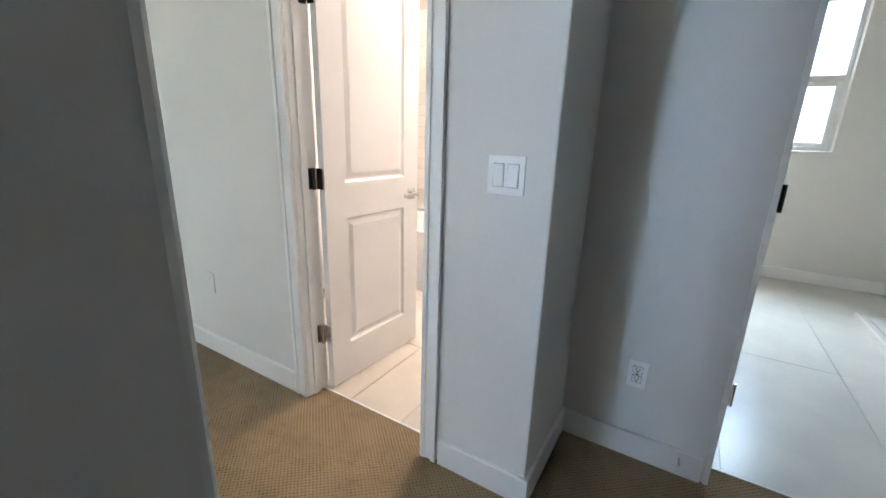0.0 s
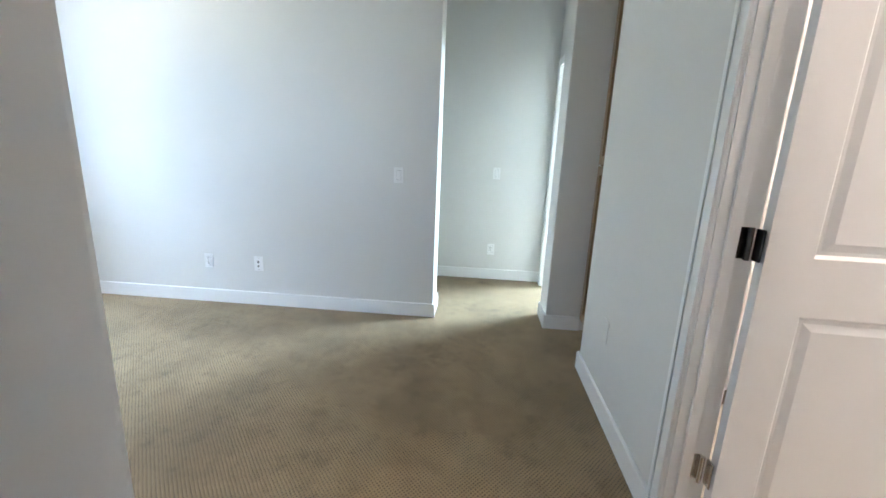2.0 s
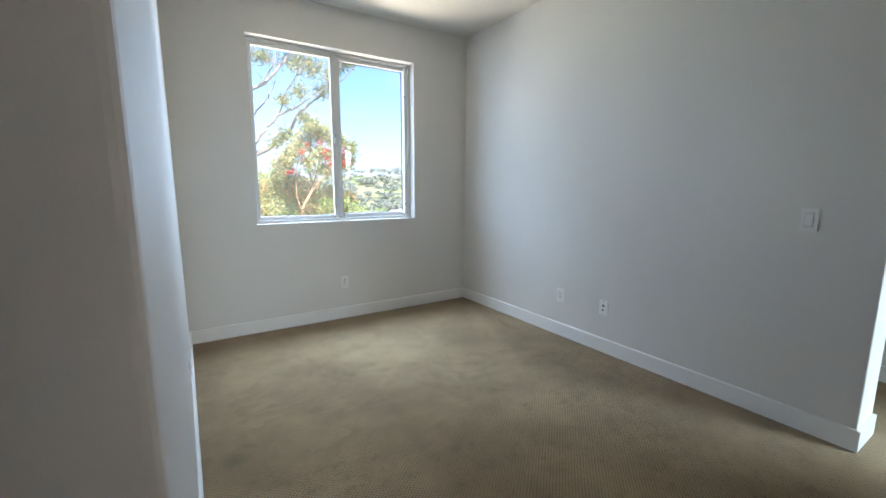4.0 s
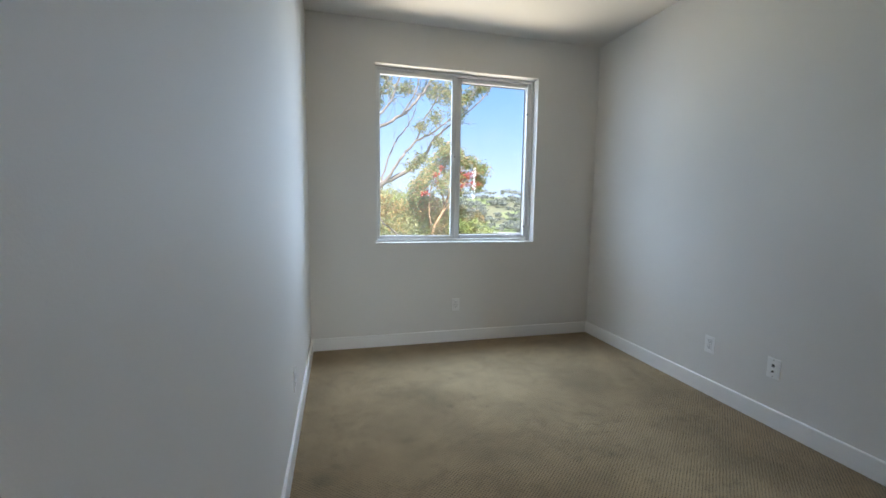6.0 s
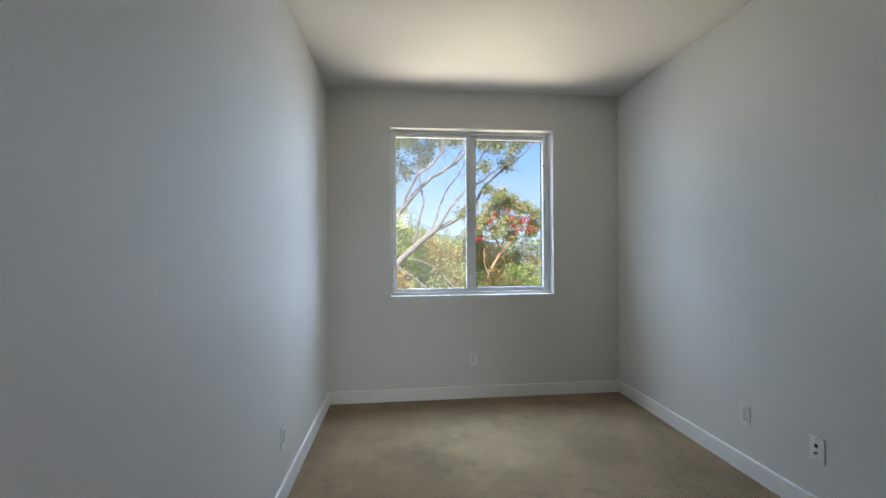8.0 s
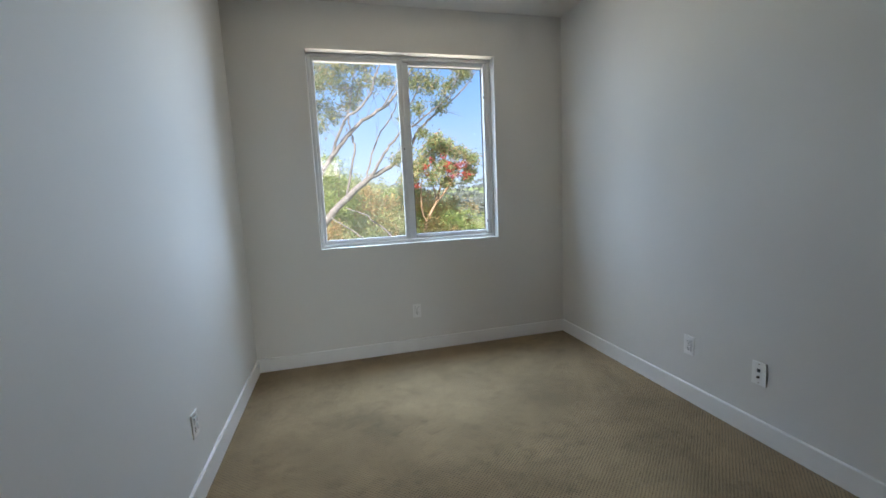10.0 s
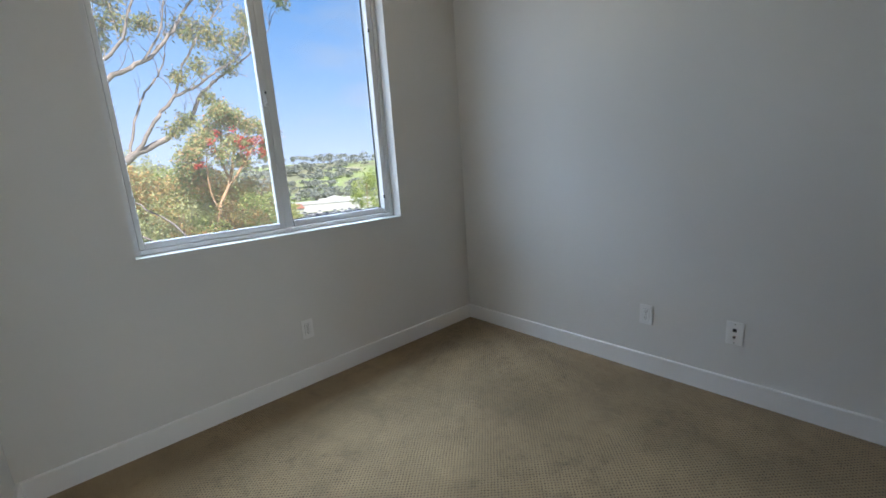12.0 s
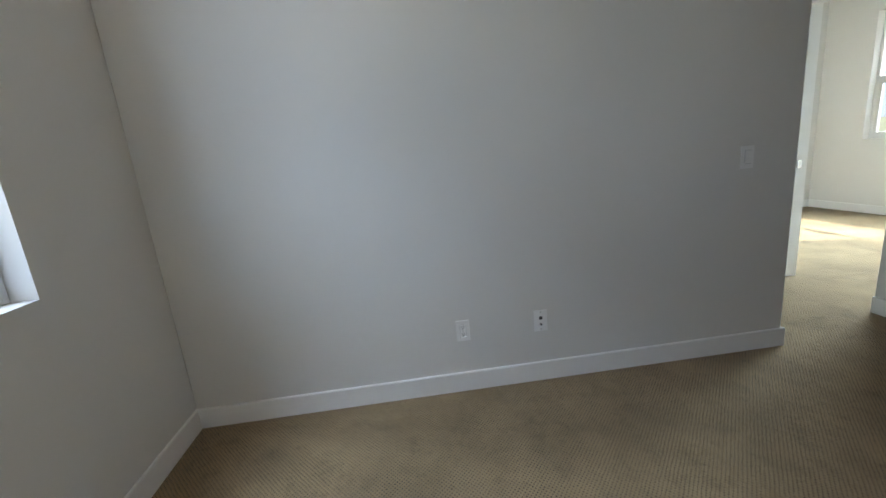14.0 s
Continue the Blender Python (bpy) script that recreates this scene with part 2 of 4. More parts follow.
def disc_bm(radius, depth, m, sides=20, bm=None, radius2=None):
    """A cylinder of that depth along z, at the pose m, added to bm."""
    bm = bm or bmesh.new()
    bmesh.ops.create_cone(bm, cap_ends=True, segments=sides, radius1=radius, radius2=radius if radius2 is None else radius2, depth=depth, matrix=m)
    return bm


def part(name, bm, mat, parent=None, label=""):
    """Link bm as one mesh object, under a thing or a part."""
    me = bpy.data.meshes.new(name)
    bmesh.ops.recalc_face_normals(bm, faces=bm.faces)
    bm.to_mesh(me)
    bm.free()
    me.materials.append(mat)
    ob = new(name, me)
    ob.parent = parent
    return tagged(ob, label) if label else ob


def thing(name, at, label, category, group="", kind=""):
    ob = new(name)
    ob.empty_display_size = 0.05
    ob.matrix_basis = at if isinstance(at, Matrix) else pose(*at)
    return tagged(ob, label, category, group, kind)


def solid(name, dims, mat, label, category="wall", bevel=0.0, segments=3):
    """One box of the setting."""
    return tagged(part(name, box_bm(*dims, bevel, segments), mat), label, category, "", "structure")


def smooth(ob):
    for p in ob.data.polygons:
        p.use_smooth = True
    return ob


# ---------------- the setting ----------------
H = 2.74                      # ceiling height
X_E = 2.634                   # window room: face of the partition
Y_P = 3.179                   # north end of the partition
Y_B = 4.172                   # wall with the bathroom door
WX0, WX1, WZ0, WZ1 = 0.619, 2.095, 0.918, 2.404   # large window's opening
BASE_H, BASE_T = 0.108, 0.014

solid("floor", (-3.9, 5.6, -0.2, Y_B + 0.09, -0.12, 0.0), CARPET, "beige woven loop carpet with worn darker patches", "floor")
solid("floor_alcove", (2.60, 5.6, Y_B + 0.09, 4.73, -0.12, 0.0), CARPET, "beige woven loop carpet in the alcove", "floor")
solid("floor_bedroom", (-3.9, 0.9, Y_B + 0.09, 7.3, -0.12, 0.0), CARPET, "sunlit beige woven carpet of the far bedroom", "floor")
solid("ceiling", (-3.9, 5.6, -0.2, 7.2, H, H + 0.15), CEIL, "plain cream-white painted ceiling", "ceiling")
solid("ceiling_tile_room", (0.75, 5.6, 7.2, 8.1, H, H + 0.15), CEIL, "plain white painted ceiling of the tiled room", "ceiling")

# window wall, in four pieces round the opening
T = 0.19
solid("wall_south_1", (-0.26, WX0, -T, 0, 0, H), PAINT, "white painted wall beside the window")
solid("wall_south_2", (WX1, 5.6, -T, 0, 0, H), PAINT, "white painted wall beside the window")
solid("wall_south_3", (WX0, WX1, -T, 0, 0, WZ0), PAINT, "white painted wall under the window")
solid("wall_south_4", (WX0, WX1, -T, 0, WZ1, H), PAINT, "white painted wall over the window")
solid("wall_west", (-0.26, 0, 0, 3.200, 0, H), PAINT, "white painted wall with outlets and a switch", bevel=0.006)
solid("partition", (X_E, 2.912, 0, Y_P, 0, H), PAINT, "thick white painted partition with a blunt end", "wall", bevel=0.014)
# hall beyond the opening
solid("wall_hall_west", (-1.30, -1.12, -0.2, Y_B + 0.12, 0, H), PAINT, "white painted wall at the end of the hall")
solid("wall_hall_south", (-1.12, -0.26, -0.2, -0.05, 0, H), PAINT, "unseen plain white painted wall, added to close the hall")
DX0, DX1 = -0.985, -0.215    # bedroom doorway
solid("wall_hall_north_1", (-1.12, DX0, Y_B, Y_B + 0.12, 0, H), PAINT, "white painted wall beside the bedroom doorway")
solid("wall_hall_north_2", (DX0, DX1, Y_B, Y_B + 0.12, 2.05, H), PAINT, "white painted wall over the bedroom doorway")
solid("wall_column", (DX1, 0.055, 4.055, 5.2, 0, H), PAINT, "white painted wall end beside the linen cabinet", bevel=0.006)
# wall with the bathroom door
BX0, BX1 = 1.757, 2.440
solid("wall_bath_1", (0.635, BX0, Y_B, Y_B + 0.115, 0, H), PAINT, "white painted wall beside the bathroom door", bevel=0.006)
solid("wall_bath_2", (BX1, 2.850, Y_B, Y_B + 0.115, 0, H), PAINT, "white painted wall end with a light switch", bevel=0.006)
solid("wall_bath_3", (BX0, BX1, Y_B, Y_B + 0.115, 2.055, H), PAINT, "white painted wall over the bathroom door")
solid("wall_niche", (0.635, 0.75, Y_B + 0.115, 6.6, 0, H), PAINT, "white painted side wall of the cabinet niche")
solid("wall_niche_back", (0.055, 0.635, 4.95, 5.1, 0, H), PAINT, "white painted back wall of the cabinet niche")
solid("wall_alcove_side", (2.735, 2.849, Y_B + 0.05, 4.63, 0, H), PAINT, "white painted return wall of the alcove")
AX0, AX1 = 3.387, 4.187      # doorway to the tiled room
solid("wall_alcove_back", (2.735, AX0, 4.63, 4.745, 0, H), PAINT, "white painted alcove wall in shade, with an outlet")
solid("wall_alcove_over", (AX0, AX1, 4.63, 4.745, 2.07, H), PAINT, "white painted wall over the doorway")
solid("wall_alcove_east", (AX1, 5.6, 4.63, 4.745, 0, H), PAINT, "plain white painted wall")
solid("wall_east", (5.6, 5.75, -0.2, 8.1, 0, H), PAINT, "plain white painted wall closing the tiled room")
# unseen walls, set near to bounce light onto the partition
solid("hall_bounce_wall_east", (4.24, 4.39, 2.35, 4.63, 0, H), PAINT, "unseen plain white painted wall, added to close the hall")
solid("hall_bounce_wall_end", (2.912, 4.24, 2.35, 2.50, 0, H), PAINT, "unseen plain white painted wall, added to close the hall")
# bathroom
solid("wall_bath_back", (0.75, 2.735, 6.45, 6.6, 0, H), PAINT, "white painted bathroom wall")
solid("wall_bath_east", (2.62, 2.735, Y_B + 0.115, 6.45, 0, H), PAINT, "white painted bathroom wall")
solid("bath_subfloor", (0.75, 2.62, Y_B + 0.09, 6.45, -0.12, -0.008), GROUT, "grout bed under cream bathroom tiles", "floor")
# tiled room
solid("tile_room_subfloor", (2.735, 5.6, 4.73, 7.9, -0.12, -0.008), PALEGROUT, "grout bed under pale porcelain tiles", "floor")
TX0, TX1, TZ0, TZ1 = 3.25, 4.16, 1.19, 2.44
solid("wall_tile_north_1", (2.735, TX0, 7.9, 8.05, 0, H), PAINT, "white painted wall of the tiled room")
solid("wall_tile_north_2", (TX1, 5.6, 7.9, 8.05, 0, H), PAINT, "white painted wall of the tiled room")
solid("wall_tile_north_3", (TX0, TX1, 7.9, 8.05, 0, TZ0), PAINT, "white painted wall under the window")
solid("wall_tile_north_4", (TX0, TX1, 7.9, 8.05, TZ1, H), PAINT, "white painted wall over the window")
solid("wall_tile_west", (2.735, 2.85, 4.745, 7.9, 0, H), PAINT, "white painted wall of the tiled room")
# far bedroom
solid("wall_bedroom_west", (-3.9, -3.45, Y_B + 0.12, 7.2, 0, H), PAINT, "white painted bedroom wall in daylight")
EX0, EX1, EZ0, EZ1 = -2.84, -1.15, 0.93, 2.42
solid("wall_bedroom_north_1", (-3.45, EX0, 7.03, 7.2, 0, H), PAINT, "white painted bedroom wall in daylight")
solid("wall_bedroom_north_2", (EX1, 0.75, 7.03, 7.2, 0, H), PAINT, "white painted bedroom wall in daylight")
solid("wall_bedroom_north_3", (EX0, EX1, 7.03, 7.2, 0, EZ0), PAINT, "white painted wall under the bedroom window")
solid("wall_bedroom_north_4", (EX0, EX1, 7.03, 7.2, EZ1, H), PAINT, "white painted wall over the bedroom window")
solid("wall_bedroom_south", (-3.45, -1.12, Y_B, Y_B + 0.12, 0, H), PAINT, "white painted bedroom wall")
solid("wall_bedroom_east", (0.60, 0.635, 5.1, 7.03, 0, H), PAINT, "white painted bedroom wall")


def baseboard(x0, y0, x1, y1, nx, ny, end0=0.0, end1=0.0):
    """White baseboard from (x0, y0) to (x1, y1) on a wall that faces (nx, ny); ends run on by end0 and end1."""
    d = Vector((x1 - x0, y1 - y0, 0))
    length = d.length
    d.normalize()
    bm = bmesh.new()
    prof = [(0.0, 0.002), (BASE_T, 0.002), (BASE_T, BASE_H - 0.004), (BASE_T - 0.004, BASE_H), (0.0, BASE_H)]
    rings = []
    for s in (-end0, length + end1):
        rings.append([bm.verts.new((x0 + d.x * s + nx * (p + 0.0005), y0 + d.y * s + ny * (p + 0.0005), z)) for p, z in prof])
    for i in range(len(prof)):
        j = (i + 1) % len(prof)
        bm.faces.new((rings[0][i], rings[0][j], rings[1][j], rings[1][i]))
    bm.faces.new(rings[0])
    bm.faces.new(rings[1][::-1])
    return tagged(part("baseboard", bm, TRIM), "tall flat white painted baseboard on the carpet", "baseboard", "baseboards", "structure")


B = BASE_T
baseboard(0, 0, X_E, 0, 0, 1)
baseboard(0, B, 0, 3.200, 1, 0, 0, B)
baseboard(0, 3.200, -0.26, 3.200, 0, 1)
baseboard(-0.26, 3.200 + B, -0.26, -0.05, -1, 0)
baseboard(X_E, B, X_E, Y_P, -1, 0, 0, 0)
baseboard(X_E, Y_P, 2.912, Y_P, 0, 1, B, B)
baseboard(2.912, 2.50, 2.912, Y_P, 1, 0)
baseboard(-1.12, -0.05, -1.12, Y_B, 1, 0)
baseboard(0.055, 4.055, 0.055, 4.300, 1, 0, B, 0)
baseboard(DX1, 4.055, 0.055, 4.055, 0, -1)
baseboard(0.635, Y_B, 1.690, Y_B, 0, -1, B, 0)
baseboard(0.635, Y_B, 0.635, 4.300, -1, 0)
baseboard(2.507, Y_B, 2.850, Y_B, 0, -1, 0, B)
baseboard(2.850, Y_B, 2.850, 4.63, 1, 0)
baseboard(2.850 + B, 4.63, AX0 - 0.012, 4.63, 0, -1)
baseboard(2.912 + B, 2.50, 4.24, 2.50, 0, 1)
baseboard(4.24, 2.50 + B, 4.24, 4.63, -1, 0)
baseboard(2.85, 7.9, 5.6, 7.9, 0, -1)
baseboard(-3.45, 7.03, 0.6, 7.03, 0, -1)
baseboard(-3.45, Y_B + 0.12, -3.45, 7.03 - B, 1, 0)


# ---------------- windows ----------------
def pane(name, dims, parent, mat=GLASS):
    ob = part(name, box_bm(*dims), mat, parent)
    ob.visible_shadow = False
    return ob


def ring(parent, name, x0, x1, z0, z1, w, y0, y1, mat, bevel=0.003):
    """Four bars round a rectangle, butted end to end."""
    part(name, box_bm(x0, x0 + w, y0, y1, z0, z1, bevel), mat, parent)
    part(name, box_bm(x1 - w, x1, y0, y1, z0, z1, bevel), mat, parent)
    part(name, box_bm(x0 + w, x1 - w, y0, y1, z0, z0 + w, bevel), mat, parent)
    part(name, box_bm(x0 + w, x1 - w, y0, y1, z1 - w, z1, bevel), mat, parent)


def large_window():
    w = thing("window_1", (0, 0, 0), "white vinyl sliding window set deep in the wall", "window", "", "structure")
    x0, x1, z0, z1 = WX0 + 0.002, WX1 - 0.002, WZ0 + 0.002, WZ1 - 0.002
    ring(w, "window_frame", x0, x1, z0, z1, 0.024, -0.175, -0.082, VINYL)
    # fixed light in the outer track, with a broad meeting stile
    fx0, fx1, fz0, fz1 = x0 + 0.025, 1.362, z0 + 0.025, z1 - 0.025
    fixed = part("fixed_sash", box_bm(fx0, fx0 + 0.034, -0.160, -0.092, fz0, fz1, 0.003), VINYL, w)
    part("stile", box_bm(fx1 - 0.048, fx1, -0.168, -0.128, fz0, fz1, 0.003), VINYL, fixed)
    part("rail", box_bm(fx0 + 0.034, fx1 - 0.048, -0.160, -0.110, fz0, fz0 + 0.034, 0.003), VINYL, fixed)
    part("rail", box_bm(fx0 + 0.034, fx1 - 0.048, -0.160, -0.110, fz1 - 0.034, fz1, 0.003), VINYL, fixed)
    ring(fixed, "gasket", fx0 + 0.035, fx1 - 0.049, fz0 + 0.035, fz1 - 0.035, 0.005, -0.152, -0.144, GASKET, 0)
    pane("pane", (fx0 + 0.034, fx1 - 0.048, -0.150, -0.146, fz0 + 0.034, fz1 - 0.034), fixed)
    # sliding sash in the inner track
    sx0, sx1, sz0, sz1 = 1.364, x1 - 0.025, z0 + 0.025, z1 - 0.025
    sash = part("sliding_sash", box_bm(sx0, sx0 + 0.044, -0.126, -0.088, sz0, sz1, 0.003), VINYL, w)
    part("stile", box_bm(sx1 - 0.022, sx1, -0.126, -0.088, sz0, sz1, 0.003), VINYL, sash)
    part("rail", box_bm(sx0 + 0.044, sx1 - 0.022, -0.126, -0.088, sz0, sz0 + 0.030, 0.003), VINYL, sash)
    part("rail", box_bm(sx0 + 0.044, sx1 - 0.022, -0.126, -0.088, sz1 - 0.030, sz1, 0.003), VINYL, sash)
    pane("pane", (sx0 + 0.044, sx1 - 0.022, -0.108, -0.104, sz0 + 0.030, sz1 - 0.030), sash, HAZED_GLASS)
    part("pull_strip", box_bm(sx0 + 0.008, sx0 + 0.016, -0.088, -0.080, sz0 + 0.01, sz1 - 0.01, 0.003), VINYL, sash)
    # latch: an oval plate with a small dark cam
    bm = box_bm(sx0 + 0.010, sx0 + 0.034, -0.088, -0.076, 1.612, 1.700, 0.010, 4)
    latch = part("latch", bm, VINYL, w, "white oval sash latch")
    part("cam", box_bm(sx0 + 0.017, sx0 + 0.027, -0.076, -0.070, 1.676, 1.688, 0.003), SLOT, latch)
    part("thumb_lever", box_bm(sx0 + 0.017, sx0 + 0.027, -0.076, -0.064, 1.628, 1.672, 0.003), VINYL, latch)
    # bumpers on the fixed jamb
    for z in (1.045, 2.09):
        part("bumper", box_bm(fx0 + 0.030, fx0 + 0.038, -0.092, -0.084, z, z + 0.022, 0.002), GASKET, w)
    return w


large_window()


def hung_window(name, x0, x1, z0, z1, y, rail_z, label, inner=-1):
    """A single-hung window in a wall at y, frame towards the outer side."""
    w = thing(name, (0, 0, 0), label, "window", "", "structure")
    ring(w, "window_frame", x0 + 0.002, x1 - 0.002, z0 + 0.002, z1 - 0.002, 0.035, y, y + 0.06, VINYL)
    part("meeting_rail", box_bm(x0 + 0.037, x1 - 0.037, y - 0.008, y + 0.045, rail_z - 0.025, rail_z + 0.025, 0.003), VINYL, w)
    ring(w, "lower_sash", x0 + 0.037, x1 - 0.037, z0 + 0.037, rail_z - 0.025, 0.040, y + 0.002, y + 0.035, VINYL)
    pane("pane", (x0 + 0.037, x1 - 0.037, y + 0.040, y + 0.044, rail_z + 0.025, z1 - 0.037), w)
    pane("pane", (x0 + 0.077, x1 - 0.077, y + 0.018, y + 0.022, z0 + 0.077, rail_z - 0.065), w)
    return w


hung_window("window_2", TX0, TX1, TZ0, TZ1, 7.975, 1.80, "white vinyl hung window of the tiled room")
hung_window("window_3", EX0, EX1, EZ0, EZ1, 7.11, 1.65, "white vinyl hung window of the far bedroom")


# ---------------- doors ----------------
def leaf_bm(width, height, thick, panels, inset=0.011):
    """A door leaf in the x-z plane from the hinge at x=0, with raised panels pressed into both faces."""
    bm = bmesh.new()
    xs = sorted({0.0, width, *[p[0] for p in panels], *[p[1] for p in panels]})
    zs = sorted({0.0, height, *[p[2] for p in panels], *[p[3] for p in panels]})

    def inside(xa, xb, za, zb):
        return any(p[0] <= xa and xb <= p[1] and p[2] <= za and zb <= p[3] for p in panels)

    for side in (0, 1):
        y, s = (0.0, 1) if side == 0 else (thick, -1)
        for xa, xb in zip(xs, xs[1:]):
            for za, zb in zip(zs, zs[1:]):
                if not inside(xa, xb, za, zb):
                    bm.faces.new([bm.verts.new(c) for c in ((xa, y, za), (xb, y, za), (xb, y, zb), (xa, y, zb))])
        for xa, xb, za, zb in panels:
            # sunk moulding, then a sloped field that rises again
            steps = [(0.0, 0.0), (0.010, inset), (0.020, inset), (0.042, 0.003)]
            loops = []
            for g, d in steps:
                loops.append([bm.verts.new((cx, y + s * d, cz)) for cx, cz in ((xa + g, za + g), (xb - g, za + g), (xb - g, zb - g), (xa + g, zb - g))])
            for la, lb in zip(loops, loops[1:]):
                for i in range(4):
                    j = (i + 1) % 4
                    bm.faces.new((la[i], la[j], lb[j], lb[i]))
            bm.faces.new(loops[-1])
    for a, b in (((0, 0), (width, 0)), ((width, 0), (width, height)), ((width, height), (0, height)), ((0, height), (0, 0))):
        bm.faces.new([bm.verts.new(c) for c in ((a[0], 0, a[1]), (b[0], 0, b[1]), (b[0], thick, b[1]), (a[0], thick, a[1]))])
    bmesh.ops.remove_doubles(bm, verts=bm.verts, dist=0.0004)
    return bm


def lever(parent, m):
    """A square rose with a flat lever, at the pose m (z away from the door, x along the lever)."""
    bm = box_bm(-0.029, 0.029, -0.029, 0.029, 0.0, 0.008, 0.002)
    bmesh.ops.transform(bm, matrix=m, verts=bm.verts)
    rose = part("door_lever", bm, CHROME, parent, "satin nickel lever on a square rose")
    bm = disc_bm(0.010, 0.042, pose(0, 0, 0.028), 16)
    bmesh.ops.transform(bm, matrix=m, verts=bm.verts)
    part("neck", bm, CHROME, rose)
    bm = box_bm(-0.012, 0.112, -0.009, 0.009, 0.042, 0.052, 0.003)
    bmesh.ops.transform(bm, matrix=m, verts=bm.verts)
    part("grip", bm, CHROME, rose)


def casing(name, x0, x1, z1, y, label, width=0.066, sides=(1, 1)):
    """Stepped casing round a doorway on a wall that faces -y, with the jambs and stop inside it."""
    c = thing(name, (0, 0, 0), label, "door frame", "", "structure")
    for side, x in ((0, x0), (1, x1)):
        s = -1 if side == 0 else 1
        if sides[side]:
            part("casing_board", box_bm(*sorted((x, x + s * width)), y - 0.0135, y - 0.0005, 0.002, z1 + width, 0.002), TRIM, c)
            part("back_band", box_bm(*sorted((x + s * (width - 0.017), x + s * (width + 0.002))), y - 0.020, y - 0.0140, 0.003, z1 + width, 0.002), TRIM, c)
            part("inner_step", box_bm(*sorted((x, x + s * 0.020)), y - 0.0185, y - 0.0140, 0.003, z1, 0.002), TRIM, c)
    part("head_casing", box_bm(x0, x1, y - 0.0135, y - 0.0005, z1, z1 + width, 0.002), TRIM, c)
    return c


JT = 0.016
casing("door_frame", BX0 + JT - 0.004, BX1 - JT + 0.004, 2.040, Y_B, "white painted stepped casing round the bathroom door")
jambs = thing("door_jamb", (0, 0, 0), "white painted jambs with a stop in the bathroom doorway", "door frame", "", "structure")
part("jamb", box_bm(BX0 + 0.001, BX0 + JT, Y_B - 0.001, Y_B + 0.116, 0.001, 2.054), TRIM, jambs)
part("jamb", box_bm(BX1 - JT, BX1 - 0.001, Y_B - 0.001, Y_B + 0.116, 0.001, 2.054), TRIM, jambs)
part("head", box_bm(BX0 + JT, BX1 - JT, Y_B - 0.001, Y_B + 0.116, 2.038, 2.054), TRIM, jambs)
part("stop", box_bm(BX0 + JT, BX0 + JT + 0.010, Y_B + 0.030, Y_B + 0.062, 0.001, 2.038, 0.001), TRIM, jambs)
part("stop", box_bm(BX1 - JT - 0.010, BX1 - JT, Y_B + 0.030, Y_B + 0.062, 0.001, 2.038, 0.001), TRIM, jambs)

W, HT = 0.655, 2.025
door = thing("door_1", pose(1.826, Y_B + 0.110, 0.010, 0, 0, 87.6), "white moulded two-panel door standing open into the lit bathroom", "door", "", "structure")
PANELS = [(0.118, W - 0.118, 0.200, 0.835), (0.118, W - 0.118, 1.000, 1.905)]
part("door_leaf", leaf_bm(W, HT, 0.035, PANELS), DOORP, door)
# hinges: one plate on the jamb, one on the leaf's edge, a barrel between
for z in (0.300, 1.033, 1.748):
    jx, by = BX0 + JT, Y_B + 0.086
    h = part("hinge", disc_bm(0.0075, 0.092, pose(jx + 0.016, by, z), 16), (CHROME if z < 0.6 else HINGE), jambs, "bare nickel butt hinge" if z < 0.6 else "dark butt hinge")
    part("hinge_plate", box_bm(jx, jx + 0.002, by - 0.036, by + 0.004, z - 0.045, z + 0.045, 0.0008), (CHROME if z < 0.6 else HINGE), h)
    part("knuckle", box_bm(jx + 0.001, jx + 0.018, by - 0.004, by + 0.004, z - 0.045, z + 0.045, 0.002), (CHROME if z < 0.6 else HINGE), h)
    part("hinge_plate", box_bm(jx + 0.016, jx + 0.050, by + 0.012, by + 0.018, z - 0.045, z + 0.045, 0.003), (CHROME if z < 0.6 else HINGE), h)
    for dz, dy in ((-0.031, -0.044), (0.0, -0.050), (0.031, -0.044)):
        part("screw", disc_bm(0.0036, 0.0022, pose(jx + 0.001, by + dy, z + dz, 0, 90), 10), SLOT, h)
lever(door, pose(W - 0.060, 0.0, 0.905, 90, 0, 0) @ pose(0, 0, 0, 0, 0, 180))
lever(door, pose(W - 0.060, 0.035, 0.905, -90, 0, 0) @ pose(0, 0, 0, 0, 0, 180))

# door of the tiled room, folded back inside it
frame2 = thing("door_jamb", (0, 0, 0), "white painted jambs of the tiled room's doorway", "door frame", "", "structure")
part("jamb", box_bm(AX0 - 0.0005, AX0 + 0.016, 4.622, 4.746, 0.001, 2.068), TRIM, frame2)
part("jamb", box_bm(AX1 - 0.016, AX1, 4.622, 4.746, 0.001, 2.068), TRIM, frame2)
part("head", box_bm(AX0 + 0.016, AX1 - 0.016, 4.622, 4.746, 2.052, 2.068), TRIM, frame2)
door2 = thing("door_2", pose(AX0 + 0.006, 4.765, 0.010, 0, 0, 90), "white moulded door folded back into the tiled room", "door", "", "structure")
part("door_leaf", leaf_bm(0.74, HT, 0.035, [(0.12, 0.62, 0.2, 0.835), (0.12, 0.62, 1.0, 1.905)]), DOORP, door2)
